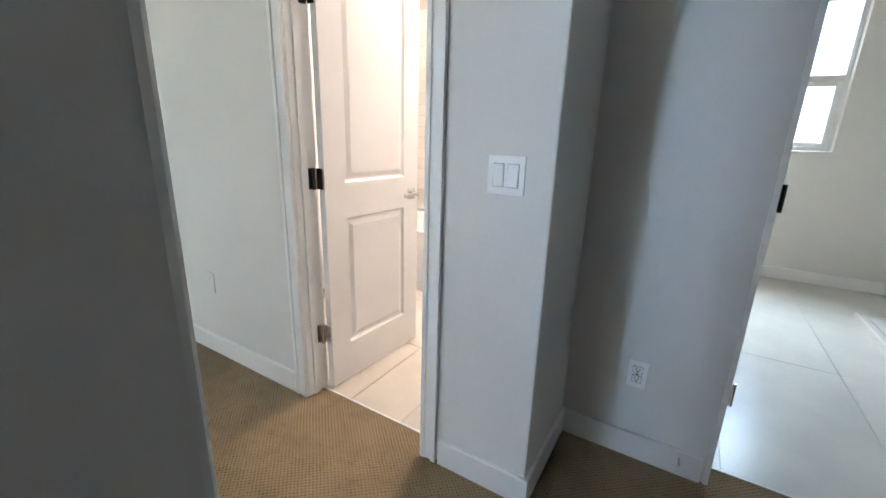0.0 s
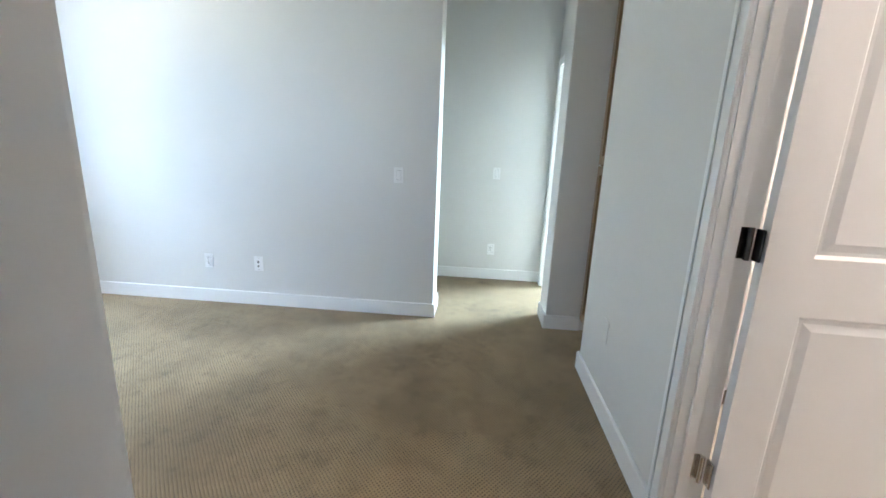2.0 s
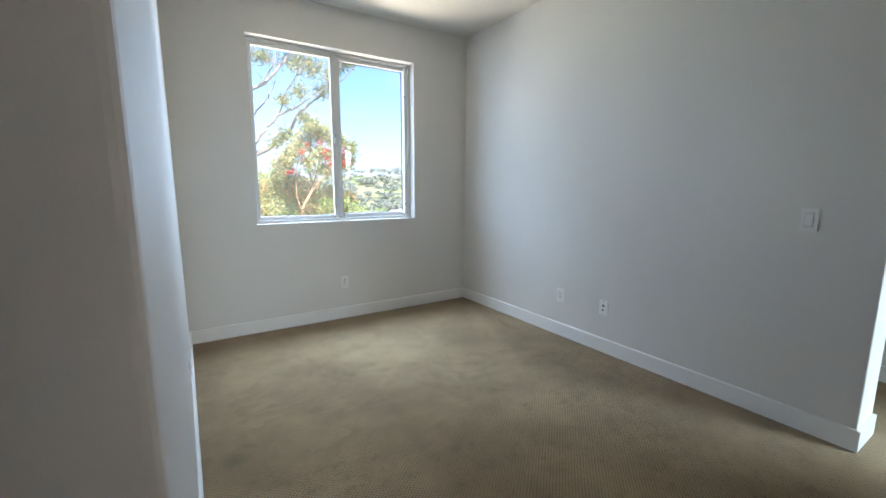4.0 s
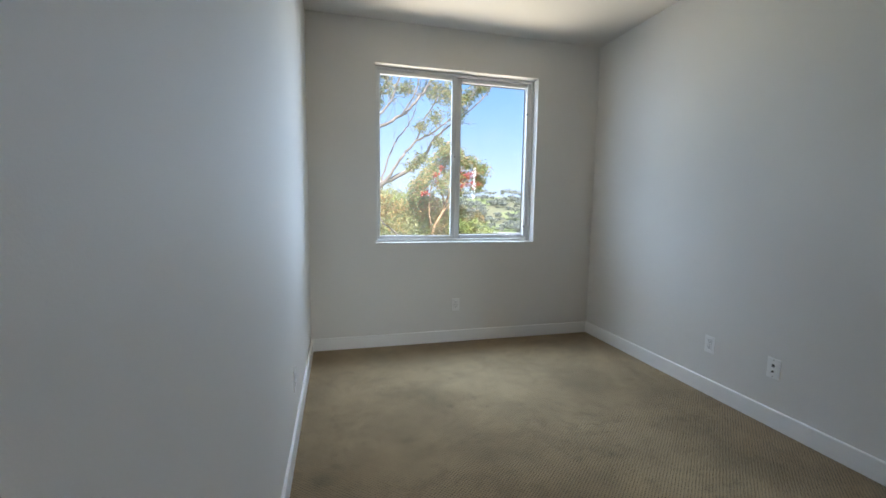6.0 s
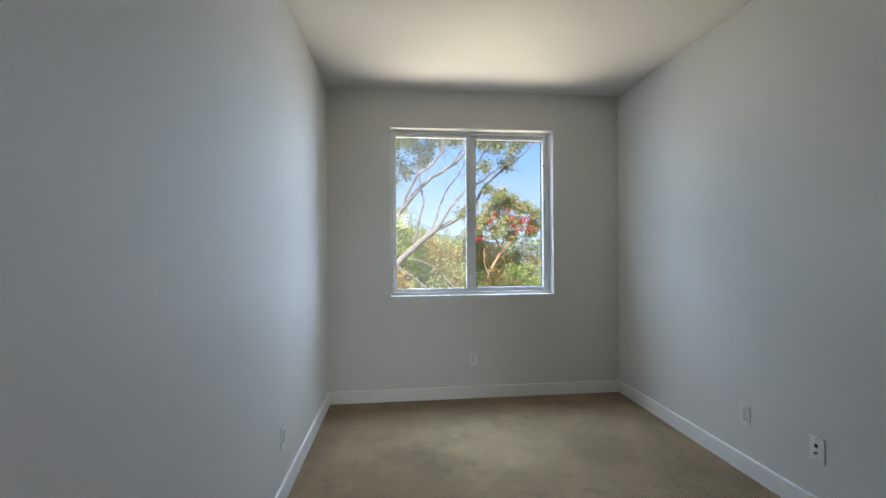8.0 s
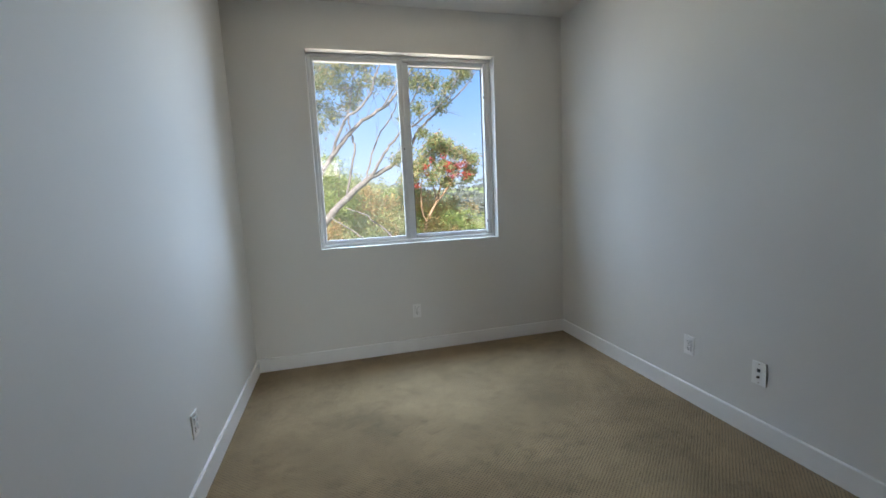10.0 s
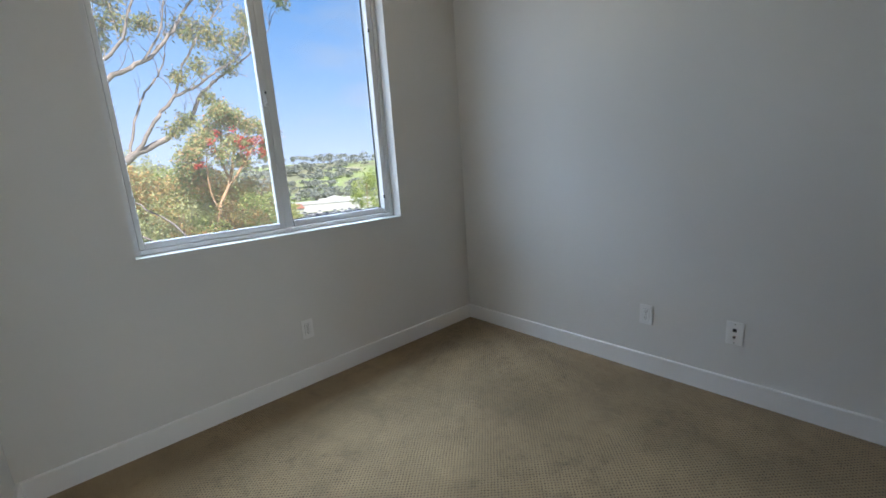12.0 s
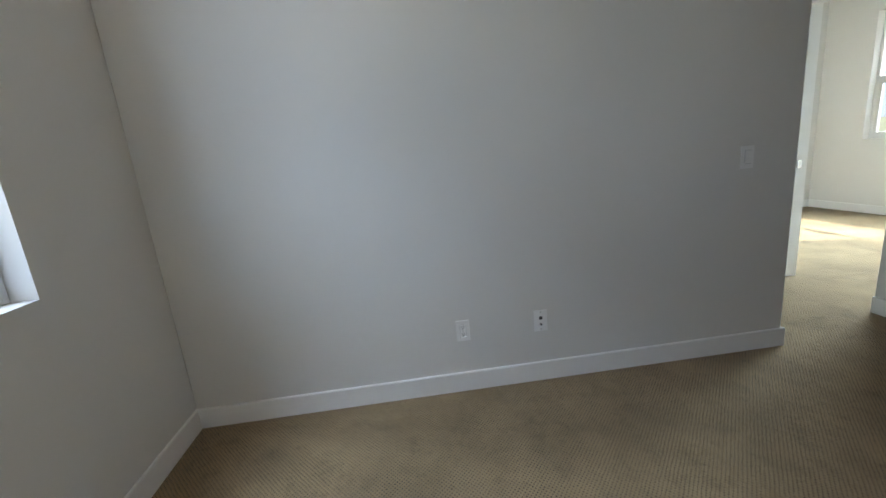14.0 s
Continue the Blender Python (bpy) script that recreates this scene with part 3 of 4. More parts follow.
for z in (0.310, 1.050, 1.745):
    h = part("hinge", box_bm(-0.0035, -0.0005, -0.034, -0.003, z - 0.045, z + 0.045, 0.001), CHROME if z < 1 else HINGE, door2)
    part("barrel", disc_bm(0.0065, 0.092, pose(-0.007, -0.038, z), 14), CHROME if z < 1 else HINGE, h)
    for dz in (-0.03, 0.0, 0.03):
        part("screw", disc_bm(0.004, 0.002, pose(-0.0042, -0.016 + (0.005 if dz else -0.005), z + dz, 0, 90), 10), SLOT, h)
lever(door2, pose(0.68, 0.0, 0.93, 90, 0, 0) @ pose(0, 0, 0, 0, 0, 180))

# bedroom doorway at the end of the hall
casing("door_frame", DX0 + 0.012, DX1 - 0.02, 2.040, Y_B, "white painted casing round the bedroom doorway", 0.066, (1, 0))
jam3 = thing("door_jamb", (0, 0, 0), "white painted jambs of the bedroom doorway", "door frame", "", "structure")
part("jamb", box_bm(DX0 + 0.001, DX0 + JT, Y_B - 0.001, Y_B + 0.121, 0.001, 2.049), TRIM, jam3)
part("head", box_bm(DX0 + JT, DX1 - 0.001, Y_B - 0.001, Y_B + 0.121, 2.034, 2.049), TRIM, jam3)
part("strike_plate", box_bm(DX0 + JT, DX0 + JT + 0.002, Y_B + 0.045, Y_B + 0.073, 0.88, 0.94, 0.0005), CHROME, jam3)


# ---------------- linen cabinet in the niche ----------------
def linen_cabinet():
    x0, x1, y0 = 0.058, 0.632, 4.318
    c = thing("linen_cabinet", ((x0 + x1) / 2, y0, 0), "tall built-in maple linen cabinet with framed upper and lower doors", "cabinet")
    w = (x1 - x0) / 2 - 0.002
    part("carcass", box_bm(-w, w, 0.020, 0.55, 0.095, 2.45, 0.002), WOOD, c)
    part("toe_kick", box_bm(-w, w, 0.070, 0.55, 0.002, 0.094), WOOD, c)
    part("face_frame", box_bm(-w, -w + 0.028, 0.0, 0.0195, 0.095, 2.45, 0.001), WOOD, c)
    part("face_frame", box_bm(w - 0.028, w, 0.0, 0.0195, 0.095, 2.45, 0.001), WOOD, c)
    for z0, z1 in ((0.105, 1.205), (1.215, 2.44)):
        d = part("cabinet_door", box_bm(-w + 0.030, w - 0.030, -0.006, -0.001, z0, z1), WOOD, c)
        ring(d, "door_frame", -w + 0.022, w - 0.022, z0, z1, 0.058, -0.021, -0.0065, WOOD, 0.002)
        zk = z1 - 0.10 if z0 < 1 else z0 + 0.10
        part("knob", disc_bm(0.014, 0.022, pose(w - 0.055, -0.032, zk, 90), 16), CHROME, d)


linen_cabinet()


# ---------------- outlets and switches (built facing +y, back at y = 0) ----------------
def plate_bm(w, h, t=0.0055):
    return box_bm(-w / 2, w / 2, 0.0005, t, -h / 2, h / 2, 0.002, 3)


def outlet(at, label):
    o = thing("wall_outlet", at, label, "outlet", "wall outlets")
    part("cover_plate", plate_bm(0.070, 0.114), PLASTIC, o)
    for z in (-0.0195, 0.0195):
        # grey rim, the gap's shade put into its colour
        part("surround", box_bm(-0.0178, 0.0178, 0.0050, 0.0062, z - 0.0153, z + 0.0153, 0.0004), GAP_SHADE, o)
        face = part("receptacle", box_bm(-0.0165, 0.0165, 0.0055, 0.0072, z - 0.0140, z + 0.0140, 0.004, 3), PLASTIC, o)
        part("slot", box_bm(-0.0075, -0.0050, 0.0070, 0.0076, z - 0.001, z + 0.008), SLOT, face)
        part("slot", box_bm(0.0050, 0.0075, 0.0070, 0.0076, z - 0.001, z + 0.008), SLOT, face)
        part("ground_hole", disc_bm(0.0032, 0.0008, pose(0, 0.0073, z - 0.007, 90), 12), SLOT, face)
    part("screw", disc_bm(0.0032, 0.0016, pose(0, 0.0060, 0, 90), 12), CHROME, o)
    return o


def data_outlet(at):
    o = thing("data_outlet", at, "white data outlet plate with a black jack and a coax screw", "outlet")
    part("cover_plate", plate_bm(0.072, 0.117, 0.006), PLASTIC, o)
    jack = part("jack", box_bm(-0.0105, 0.0105, 0.0055, 0.0080, 0.006, 0.027, 0.001), PLASTIC, o)
    part("jack_mouth", box_bm(-0.0080, 0.0080, 0.0078, 0.0086, 0.008, 0.025), SLOT, jack)
    coax = part("coax_nut", disc_bm(0.0075, 0.004, pose(0, 0.0075, -0.018, 90), 6), CHROME, o)
    part("coax_thread", disc_bm(0.0048, 0.008, pose(0, 0.0125, -0.018, 90), 14), HINGE, coax)
    for z in (-0.048, 0.048):
        part("screw", disc_bm(0.003, 0.0016, pose(0, 0.0065, z, 90), 12), CHROME, o)
    return o


def switch(at, gangs, label):
    o = thing("light_switch", at, label, "light switch")
    part("cover_plate", plate_bm(0.070 + 0.046 * (gangs - 1), 0.114, 0.006), PLASTIC, o)
    for i in range(gangs):
        x = (i - (gangs - 1) / 2) * 0.046
        # slightly larger grey sheet behind the paddle paints its shadow line
        part("surround", box_bm(x - 0.0180, x + 0.0180, 0.0057, 0.0066, -0.0345, 0.0345, 0.0006), GAP_SHADE, o)
        bm = box_bm(x - 0.0165, x + 0.0165, 0.0040, 0.0105, -0.0330, 0.0330, 0.0015)
        bmesh.ops.rotate(bm, cent=(x, 0.006, 0), matrix=Matrix.Rotation(radians((-3.5 if i else 3.5) if gangs > 1 else 1.5), 3, "X"), verts=bm.verts)
        part("paddle", bm, PLASTIC, o)
        for z in (-0.0485, 0.0485):
            part("screw", disc_bm(0.003, 0.0014, pose(x, 0.0064, z, 90), 12), PLASTIC, o)
    return o


outlet(pose(1.372, 0, 0.346), "white duplex outlet under the window")
outlet(pose(0, 1.391, 0.343, 0, 0, -90), "white duplex outlet beside a data plate")
data_outlet(pose(0, 1.806, 0.343, 0, 0, -90))
outlet(pose(X_E, 1.363, 0.343, 0, 0, 90), "white duplex outlet low on the partition")
outlet(pose(3.112, 4.63, 0.365, 0, 0, 180), "white duplex outlet in the shaded alcove")
outlet(pose(-1.12, 3.66, 0.315, 0, 0, -90), "white duplex outlet at the end of the hall")
blank = thing("blank_plate", pose(1.030, Y_B, 0.425, 0, 0, 180), "blank painted-over cover plate beside the bathroom door", "cover plate")
part("plate", plate_bm(0.070, 0.114), PAINT, blank)
for z in (-0.042, 0.042):
    part("screw", disc_bm(0.003, 0.0014, pose(0, 0.0060, z, 90), 12), PAINT, blank)
switch(pose(2.706, Y_B, 1.120, 0, 0, 180), 2, "white two-gang paddle switch on the wall end")
switch(pose(0, 2.918, 1.082, 0, 0, -90), 1, "white single paddle switch near the wall end")
switch(pose(-1.12, 3.67, 1.080, 0, 0, -90), 1, "white single switch at the end of the hall")
stop = thing("door_stop", pose(3.30, 4.63 - BASE_T, 0.075, 90), "small white spring door stop on the baseboard", "door stop")
part("rod", disc_bm(0.004, 0.05, pose(0, 0, 0.025), 12), CHROME, stop)
part("bumper", disc_bm(0.007, 0.012, pose(0, 0, 0.055), 12), PLASTIC, stop)

# ---------------- bathroom and tiled room ----------------
def basin_bm(w, d, h, rim, depth):
    """An open tub or tray: outer box with a sunk, tapered basin, from the corner (0, 0, 0)."""
    bm = bmesh.new()
    def loop(g, z):
        return [bm.verts.new(c) for c in ((g, g, z), (w - g, g, z), (w - g, d - g, z), (g, d - g, z))]
    loops = [loop(0, 0), loop(0, h - 0.012), loop(0.006, h), loop(rim, h), loop(rim + 0.012, h - 0.015), loop(rim + 0.05, h - depth)]
    for la, lb in zip(loops, loops[1:]):
        for i in range(4):
            j = (i + 1) % 4
            bm.faces.new((la[i], la[j], lb[j], lb[i]))
    bm.faces.new(loops[-1])
    bm.faces.new(loops[0][::-1])
    return bm


tub = thing("bathtub", (0.765, 5.62, -0.003), "white acrylic bathtub against the tiled bathroom wall", "bathtub")
part("tub_body", basin_bm(1.84, 0.815, 0.50, 0.07, 0.40), TUB, tub)
tray = thing("shower_tray", (4.365, 5.75, -0.003), "low white shower tray with a raised rim on the tiles", "shower tray")
part("tray_body", basin_bm(1.22, 1.32, 0.055, 0.035, 0.030), TUB, tray)
part("drain", disc_bm(0.045, 0.004, pose(0.61, 0.66, 0.028), 24), CHROME, tray)


def lay_tiles(parent_ob, name, mat, x0, x1, y0, y1, w, d, joint, shift, z=-0.006, t=0.006):
    """Tiles in offset courses, cut at the room's edges."""
    cache = {}
    row, y = 0, y0
    while y < y1 - 0.01:
        x = x0 - (shift * (row % 2)) * w
        while x < x1 - 0.01:
            xa, xb, ya, yb = max(x, x0), min(x + w - joint, x1), y, min(y + d - joint, y1)
            if xb - xa > 0.02 and yb - ya > 0.02:
                key = (round(xb - xa, 3), round(yb - ya, 3))
                if key not in cache:
                    bm = box_bm(0, key[0], 0, key[1], 0, t, 0.0015, 1)
                    me = bpy.data.meshes.new(name)
                    bmesh.ops.recalc_face_normals(bm, faces=bm.faces)
                    bm.to_mesh(me)
                    bm.free()
                    me.materials.append(mat)
                    cache[key] = me
                ob = new(name, cache[key])
                ob.location = (xa, ya, z)
                ob.parent = parent_ob
            x += w
        y += d
        row += 1


lay_tiles(bpy.data.objects["tile_room_subfloor"], "floor_tile", PALETILE, 2.85, 5.6, 4.735, 7.9, 0.60, 1.20, 0.002, 0.0)
lay_tiles(bpy.data.objects["bath_subfloor"], "floor_tile", BATHTILE, 0.75, 2.62, Y_B + 0.093, 5.62, 0.30, 0.60, 0.003, 0.5)
# carpet edge bars at the two thresholds
for x0, x1, y in ((BX0 + JT, BX1 - JT, Y_B + 0.090), (AX0 + 0.016, AX1 - 0.016, 4.732)):
    tagged(part("threshold", box_bm(x0, x1, y - 0.004, y + 0.006, 0.001, 0.004, 0.001), TRIM), "thin pale edge bar between carpet and tile", "threshold", "", "structure")


def wall_tiles():
    """Glazed brick-bond tiles over the tub, each with its own joint."""
    back = solid("tile_backing", (0.752, 2.618, 6.436, 6.449, 0.50, 2.4), GROUT, "grout bed of the glazed tub surround", "wall")
    side = solid("tile_backing_side", (0.752, 0.764, 5.60, 6.435, 0.50, 2.4), GROUT, "grout bed of the glazed tub surround", "wall")
    b1 = box_bm(0, 0.296, -0.007, 0, 0, 0.097, 0.002, 1)
    b2 = box_bm(0, 0.007, 0, 0.270, 0, 0.097, 0.002, 1)
    meshes = []
    for bm in (b1, b2):
        me = bpy.data.meshes.new("wall_tile")
        bmesh.ops.recalc_face_normals(bm, faces=bm.faces)
        bm.to_mesh(me)
        bm.free()
        me.materials.append(WALLTILE)
        meshes.append(me)
    for r in range(18):
        for c in range(6):
            ob = new("wall_tile", meshes[0])
            ob.location = (0.768 + c * 0.300 + 0.03 * (r % 2), 6.436, 0.505 + r * 0.101)
            ob.parent = back
        for c in range(3):
            ob = new("wall_tile", meshes[1])
            ob.location = (0.764, 5.605 + c * 0.274, 0.505 + r * 0.101)
            ob.parent = side


wall_tiles()


def bath_light():
    """A lit wall light high on the tub wall: back plate, frosted shade, end caps."""
    glow = bpy.data.materials.new("lit_frosted_shade")
    glow.use_nodes = True
    em = glow.node_tree.nodes["Principled BSDF"]
    em.inputs["Base Color"].default_value = (0.9, 0.88, 0.84, 1)
    em.inputs["Emission Color"].default_value, em.inputs["Emission Strength"].default_value = (1.0, 0.95, 0.92, 1), 3.6
    o = thing("wall_light", (2.06, 6.428, 2.06), "lit frosted wall light high on the bathroom wall", "wall light")
    part("back_plate", box_bm(-0.34, 0.34, -0.024, 0.0, -0.20, 0.20, 0.004), CHROME, o)
    part("shade", box_bm(-0.31, 0.31, -0.085, -0.026, -0.18, 0.18, 0.012, 3), glow, o, "glowing frosted shade")
    for x in (-0.325, 0.313):
        part("end_cap", box_bm(x, x + 0.012, -0.088, -0.025, -0.185, 0.185, 0.003), CHROME, o)


bath_light()


# ---------------- outside ----------------
def leafy(name, colours, rough=0.55):
    m = material(name, colours[0], rough, spec=0.35)
    ramp_island(m, colours)
    nt, b = m.node_tree, m.node_tree.nodes["Principled BSDF"]
    # light shines through thin leaves
    tl, mix = nt.nodes.new("ShaderNodeBsdfTranslucent"), nt.nodes.new("ShaderNodeMixShader")
    mix.inputs[0].default_value = 0.48
    nt.links.new(b.inputs["Base Color"].links[0].from_socket, tl.inputs["Color"])
    nt.links.new(b.outputs[0], mix.inputs[1])
    nt.links.new(tl.outputs[0], mix.inputs[2])
    nt.links.new(mix.outputs[0], nt.nodes["Material Output"].inputs[0])
    return m


GUM_LEAF = leafy("gum_leaf", [(0.124, 0.157, 0.0787), (0.213, 0.253, 0.129), (0.303, 0.326, 0.145), (0.428, 0.383, 0.168), (0.405, 0.281, 0.18)], 0.7)
RED_LEAF = leafy("red_flowers", [(0.55, 0.07, 0.07), (0.60, 0.14, 0.12), (0.45, 0.13, 0.09)])
RUST_LEAF = leafy("rusty_gum_leaf", [(0.18, 0.249, 0.124), (0.291, 0.365, 0.187), (0.428, 0.469, 0.221), (0.552, 0.497, 0.249), (0.621, 0.332, 0.207)], 0.7)
SHRUB_A = leafy("olive_shrub_leaf", [(0.16, 0.20, 0.08), (0.36, 0.38, 0.17), (0.56, 0.58, 0.27), (0.60, 0.56, 0.34), (0.44, 0.48, 0.21)])
SHRUB_B = leafy("ochre_shrub_leaf", [(0.22, 0.22, 0.09), (0.45, 0.40, 0.18), (0.64, 0.45, 0.22), (0.66, 0.34, 0.15), (0.48, 0.46, 0.20)])
SHRUB_C = leafy("fresh_shrub_leaf", [(0.17, 0.23, 0.07), (0.34, 0.41, 0.13), (0.50, 0.54, 0.20), (0.40, 0.44, 0.16)])
# distance haze is mixed into these pale leaf colours
HAZED_LEAF = leafy("hazed_far_leaf", [(0.27, 0.29, 0.265), (0.31, 0.33, 0.295), (0.36, 0.36, 0.31)], 1.0)
BARK = material("grey_gum_bark", (0.20, 0.168, 0.155), 0.85, vary=0.35, vary_scale=5, bump=0.6, bump_scale=30)
PALE_BARK = material("orange_gum_bark", (0.42, 0.26, 0.16), 0.8, vary=0.3, vary_scale=4, bump=0.5, bump_scale=30)
ASPHALT = material("car_park_asphalt", (0.10, 0.10, 0.105), 0.9, vary=0.15, vary_scale=0.3)
RENDERED = material("white_store_wall", (0.44, 0.435, 0.42), 0.8, vary=0.03, vary_scale=0.4)
ORANGE = material("orange_band", (0.52, 0.22, 0.07), 0.7)
ROOF_RED = material("red_roof", (0.26, 0.12, 0.085), 0.8, vary=0.1, vary_scale=1)
DARKGLASS = material("dark_shop_glass", (0.03, 0.035, 0.04), 0.1)
SHOPFRONT = material("shaded_shop_front", (0.24, 0.22, 0.20), 0.4, vary=0.2, vary_scale=1)
TYRE = material("tyre_rubber", (0.02, 0.02, 0.02), 0.8)
RIM = material("wheel_rim", (0.5, 0.5, 0.52), 0.3, 1.0)
CONCRETE = material("lower_storey_stucco", (0.55, 0.52, 0.47), 0.9, vary=0.05, vary_scale=2, bump=0.3, bump_scale=60)


def ground_material():
    m = material("dry_grass_slope", (0.2, 0.19, 0.09), 0.95)
    nt, b = m.node_tree, m.node_tree.nodes["Principled BSDF"]
    coord = nt.nodes.new("ShaderNodeTexCoord")
    n = nt.nodes.new("ShaderNodeTexNoise")
    n.inputs["Scale"].default_value, n.inputs["Detail"].default_value = 0.016, 7
    r = nt.nodes.new("ShaderNodeValToRGB")
    cols = [(0.34, (0.17, 0.185, 0.12)), (0.50, (0.21, 0.205, 0.13)), (0.58, (0.22, 0.28, 0.11)), (0.70, (0.29, 0.26, 0.18))]
    while len(r.color_ramp.elements) < len(cols):
        r.color_ramp.elements.new(0.5)
    for el, (p, c) in zip(r.color_ramp.elements, cols):
        el.position, el.color = p, (*c, 1)
    nt.links.new(coord.outputs["Object"], n.inputs["Vector"])
    nt.links.new(n.outputs["Fac"], r.inputs[0])
    nt.links.new(r.outputs[0], b.inputs["Base Color"])
    return m


GROUND = ground_material()


def ground_z(x, y):
    """Slope below the house, a flat valley floor, and a long hill beyond it."""
    r = math.hypot(x - 1.4, y)
    k = min(max((r - 14) / 95, 0), 1)
    z = -7.0 - 10.0 * k * k * (3 - 2 * k)
    if y < 0:
        k = min(max((r - 262) / 235, 0), 1)
        z += (31.0 + 3.0 * math.sin(x * 0.011) + 1.6 * math.sin(x * 0.031 + 1)) * k * k * (3 - 2 * k)
        if r > 560:
            z -= (r - 560) * 0.03
    return max(z, -30)


def ground_sheet():
    ticks = sorted({round(math.copysign(1, u) * (abs(u) ** 2.6) * 2200, 2) for u in np.linspace(-1, 1, 111)})
    vs = [(x, y, ground_z(x, y)) for y in ticks for x in ticks]
    n = len(ticks)
    fs = [(j * n + i, j * n + i + 1, (j + 1) * n + i + 1, (j + 1) * n + i) for j in range(n - 1) for i in range(n - 1)]
    me = bpy.data.meshes.new("ground")
    me.from_pydata(vs, [], fs)
    me.materials.append(GROUND)
    return smooth(tagged(new("ground", me), "grassy slope and valley floor rising to a far hill", "ground", "", "structure"))


ground_sheet()
solid("wall_lower_storey", (-3.9, 5.75, -0.19, 8.1, -8.5, -0.13), CONCRETE, "stucco walls of the storeys below")


def leaves_mesh(name, centres, length, width, droop, mat, gen):
    """Many small pointed leaves, one island each."""
    n = len(centres)
    d = gen.normal(size=(n, 3))
    d[:, 2] = d[:, 2] * 0.6 - droop
    d /= np.linalg.norm(d, axis=1)[:, None]
    u = np.cross(d, gen.normal(size=(n, 3)))
    u /= np.linalg.norm(u, axis=1)[:, None] + 1e-9
    size = (length * gen.uniform(0.6, 1.3, n))[:, None]
    w = size * width
    v = np.stack([centres, centres + d * size * 0.45 + u * w, centres + d * size, centres + d * size * 0.45 - u * w], 1).reshape(-1, 3)
    me = bpy.data.meshes.new(name)
    me.from_pydata(v.tolist(), [], np.arange(4 * n).reshape(n, 4).tolist())
    me.materials.append(mat)
    return me


def tube(bm, pts, r0, r1, sides=8):
    """A tapered, slightly bent limb along pts."""
    pts = [Vector(p) for p in pts]
    rings = []
    for i, p in enumerate(pts):
        t = (pts[min(i + 1, len(pts) - 1)] - pts[max(i - 1, 0)]).normalized()
        a = t.orthogonal().normalized()
        b = t.cross(a)
        r = r0 + (r1 - r0) * i / (len(pts) - 1)
        rings.append([bm.verts.new(p + a * (r * math.cos(k * math.tau / sides)) + b * (r * math.sin(k * math.tau / sides))) for k in range(sides)])
    for ra, rb in zip(rings, rings[1:]):
        # keep the rings from twisting against each other
        off = min(range(sides), key=lambda o: (rb[o].co - ra[0].co).length)
        rb[:] = rb[off:] + rb[:off]
        if (rb[1].co - ra[1].co).length > (rb[-1].co - ra[1].co).length:
            rb[1:] = rb[:0:-1]
        for k in range(sides):
            bm.faces.new((ra[k], ra[(k + 1) % sides], rb[(k + 1) % sides], rb[k]))
    return bm


def bend(pts, steps, gen, wobble):
    """Points along a smooth bent line through pts."""
    out = []
    P = [Vector(p) for p in pts]
    for i in range(len(P) - 1):
        p0, p1, p2, p3 = P[max(i - 1, 0)], P[i], P[i + 1], P[min(i + 2, len(P) - 1)]
        for k in range(steps):
            t = k / steps
            out.append(0.5 * ((2 * p1) + (p2 - p0) * t + (2 * p0 - 5 * p1 + 4 * p2 - p3) * t * t + (3 * p1 - p0 - 3 * p2 + p3) * t ** 3)
                       + (Vector(gen.normal(size=3)) * wobble if (i or k) else Vector()))
    out.append(P[-1])
    return out


def branch_out(bm, base, heading, length, radius, depth, gen, tips, spread=0.7, lift=0.15):
    """A limb that forks into thinner ones; the ends are collected in tips."""
    pts, p, d = [base], Vector(base), Vector(heading).normalized()
    for _ in range(4):
        d = (d + Vector(gen.normal(size=3)) * 0.18 + Vector((0, 0, lift * 0.3))).normalized()
        p = p + d * (length / 4)
        pts.append(p.copy())
    tube(bm, pts, radius, radius * 0.45, 6 if radius > 0.02 else 4)
    if depth == 0:
        tips.extend((pts[-1], pts[-2]))
        return
    for k in range(3):
        nd = (d + Vector(gen.normal(size=3)) * spread + Vector((0, 0, lift))).normalized()
        branch_out(bm, pts[-1 - (k % 3)], nd, length * gen.uniform(0.5, 0.8), radius * 0.5, depth - 1, gen, tips, spread, lift)


def clumps(gen, centre, radii, n_clump, n_leaf, clump_r):
    """Leaf places in clumps over an uneven ball, denser on the outside."""
    out = []
    for _ in range(n_clump):
        d = gen.normal(size=3)
        d /= np.linalg.norm(d)
        c = np.array(centre) + d * np.array(radii) * gen.uniform(0.45, 1.08)
        k = int(n_leaf * gen.uniform(0.5, 1.4))
        out.append(c + gen.normal(size=(k, 3)) * clump_r * gen.uniform(0.6, 1.2))
    return np.concatenate(out)


def twigs_to(bm, centre, radius, lines, gen, count):
    """Thin bent twigs from the nearest limb into a clump of leaves."""
    pts = [p for line in lines for p in line]
    base = min(pts, key=lambda p: (p - centre).length + 0.6 * max(0, p.z - centre.z))
    for _ in range(count):
        end = centre + Vector(gen.normal(size=3)) * radius * 0.7
        mid = base.lerp(end, 0.5) + Vector(gen.normal(size=3)) * radius * 0.25
        tube(bm, bend([base, mid, end], 4, gen, 0.01), 0.017, 0.005, 4)


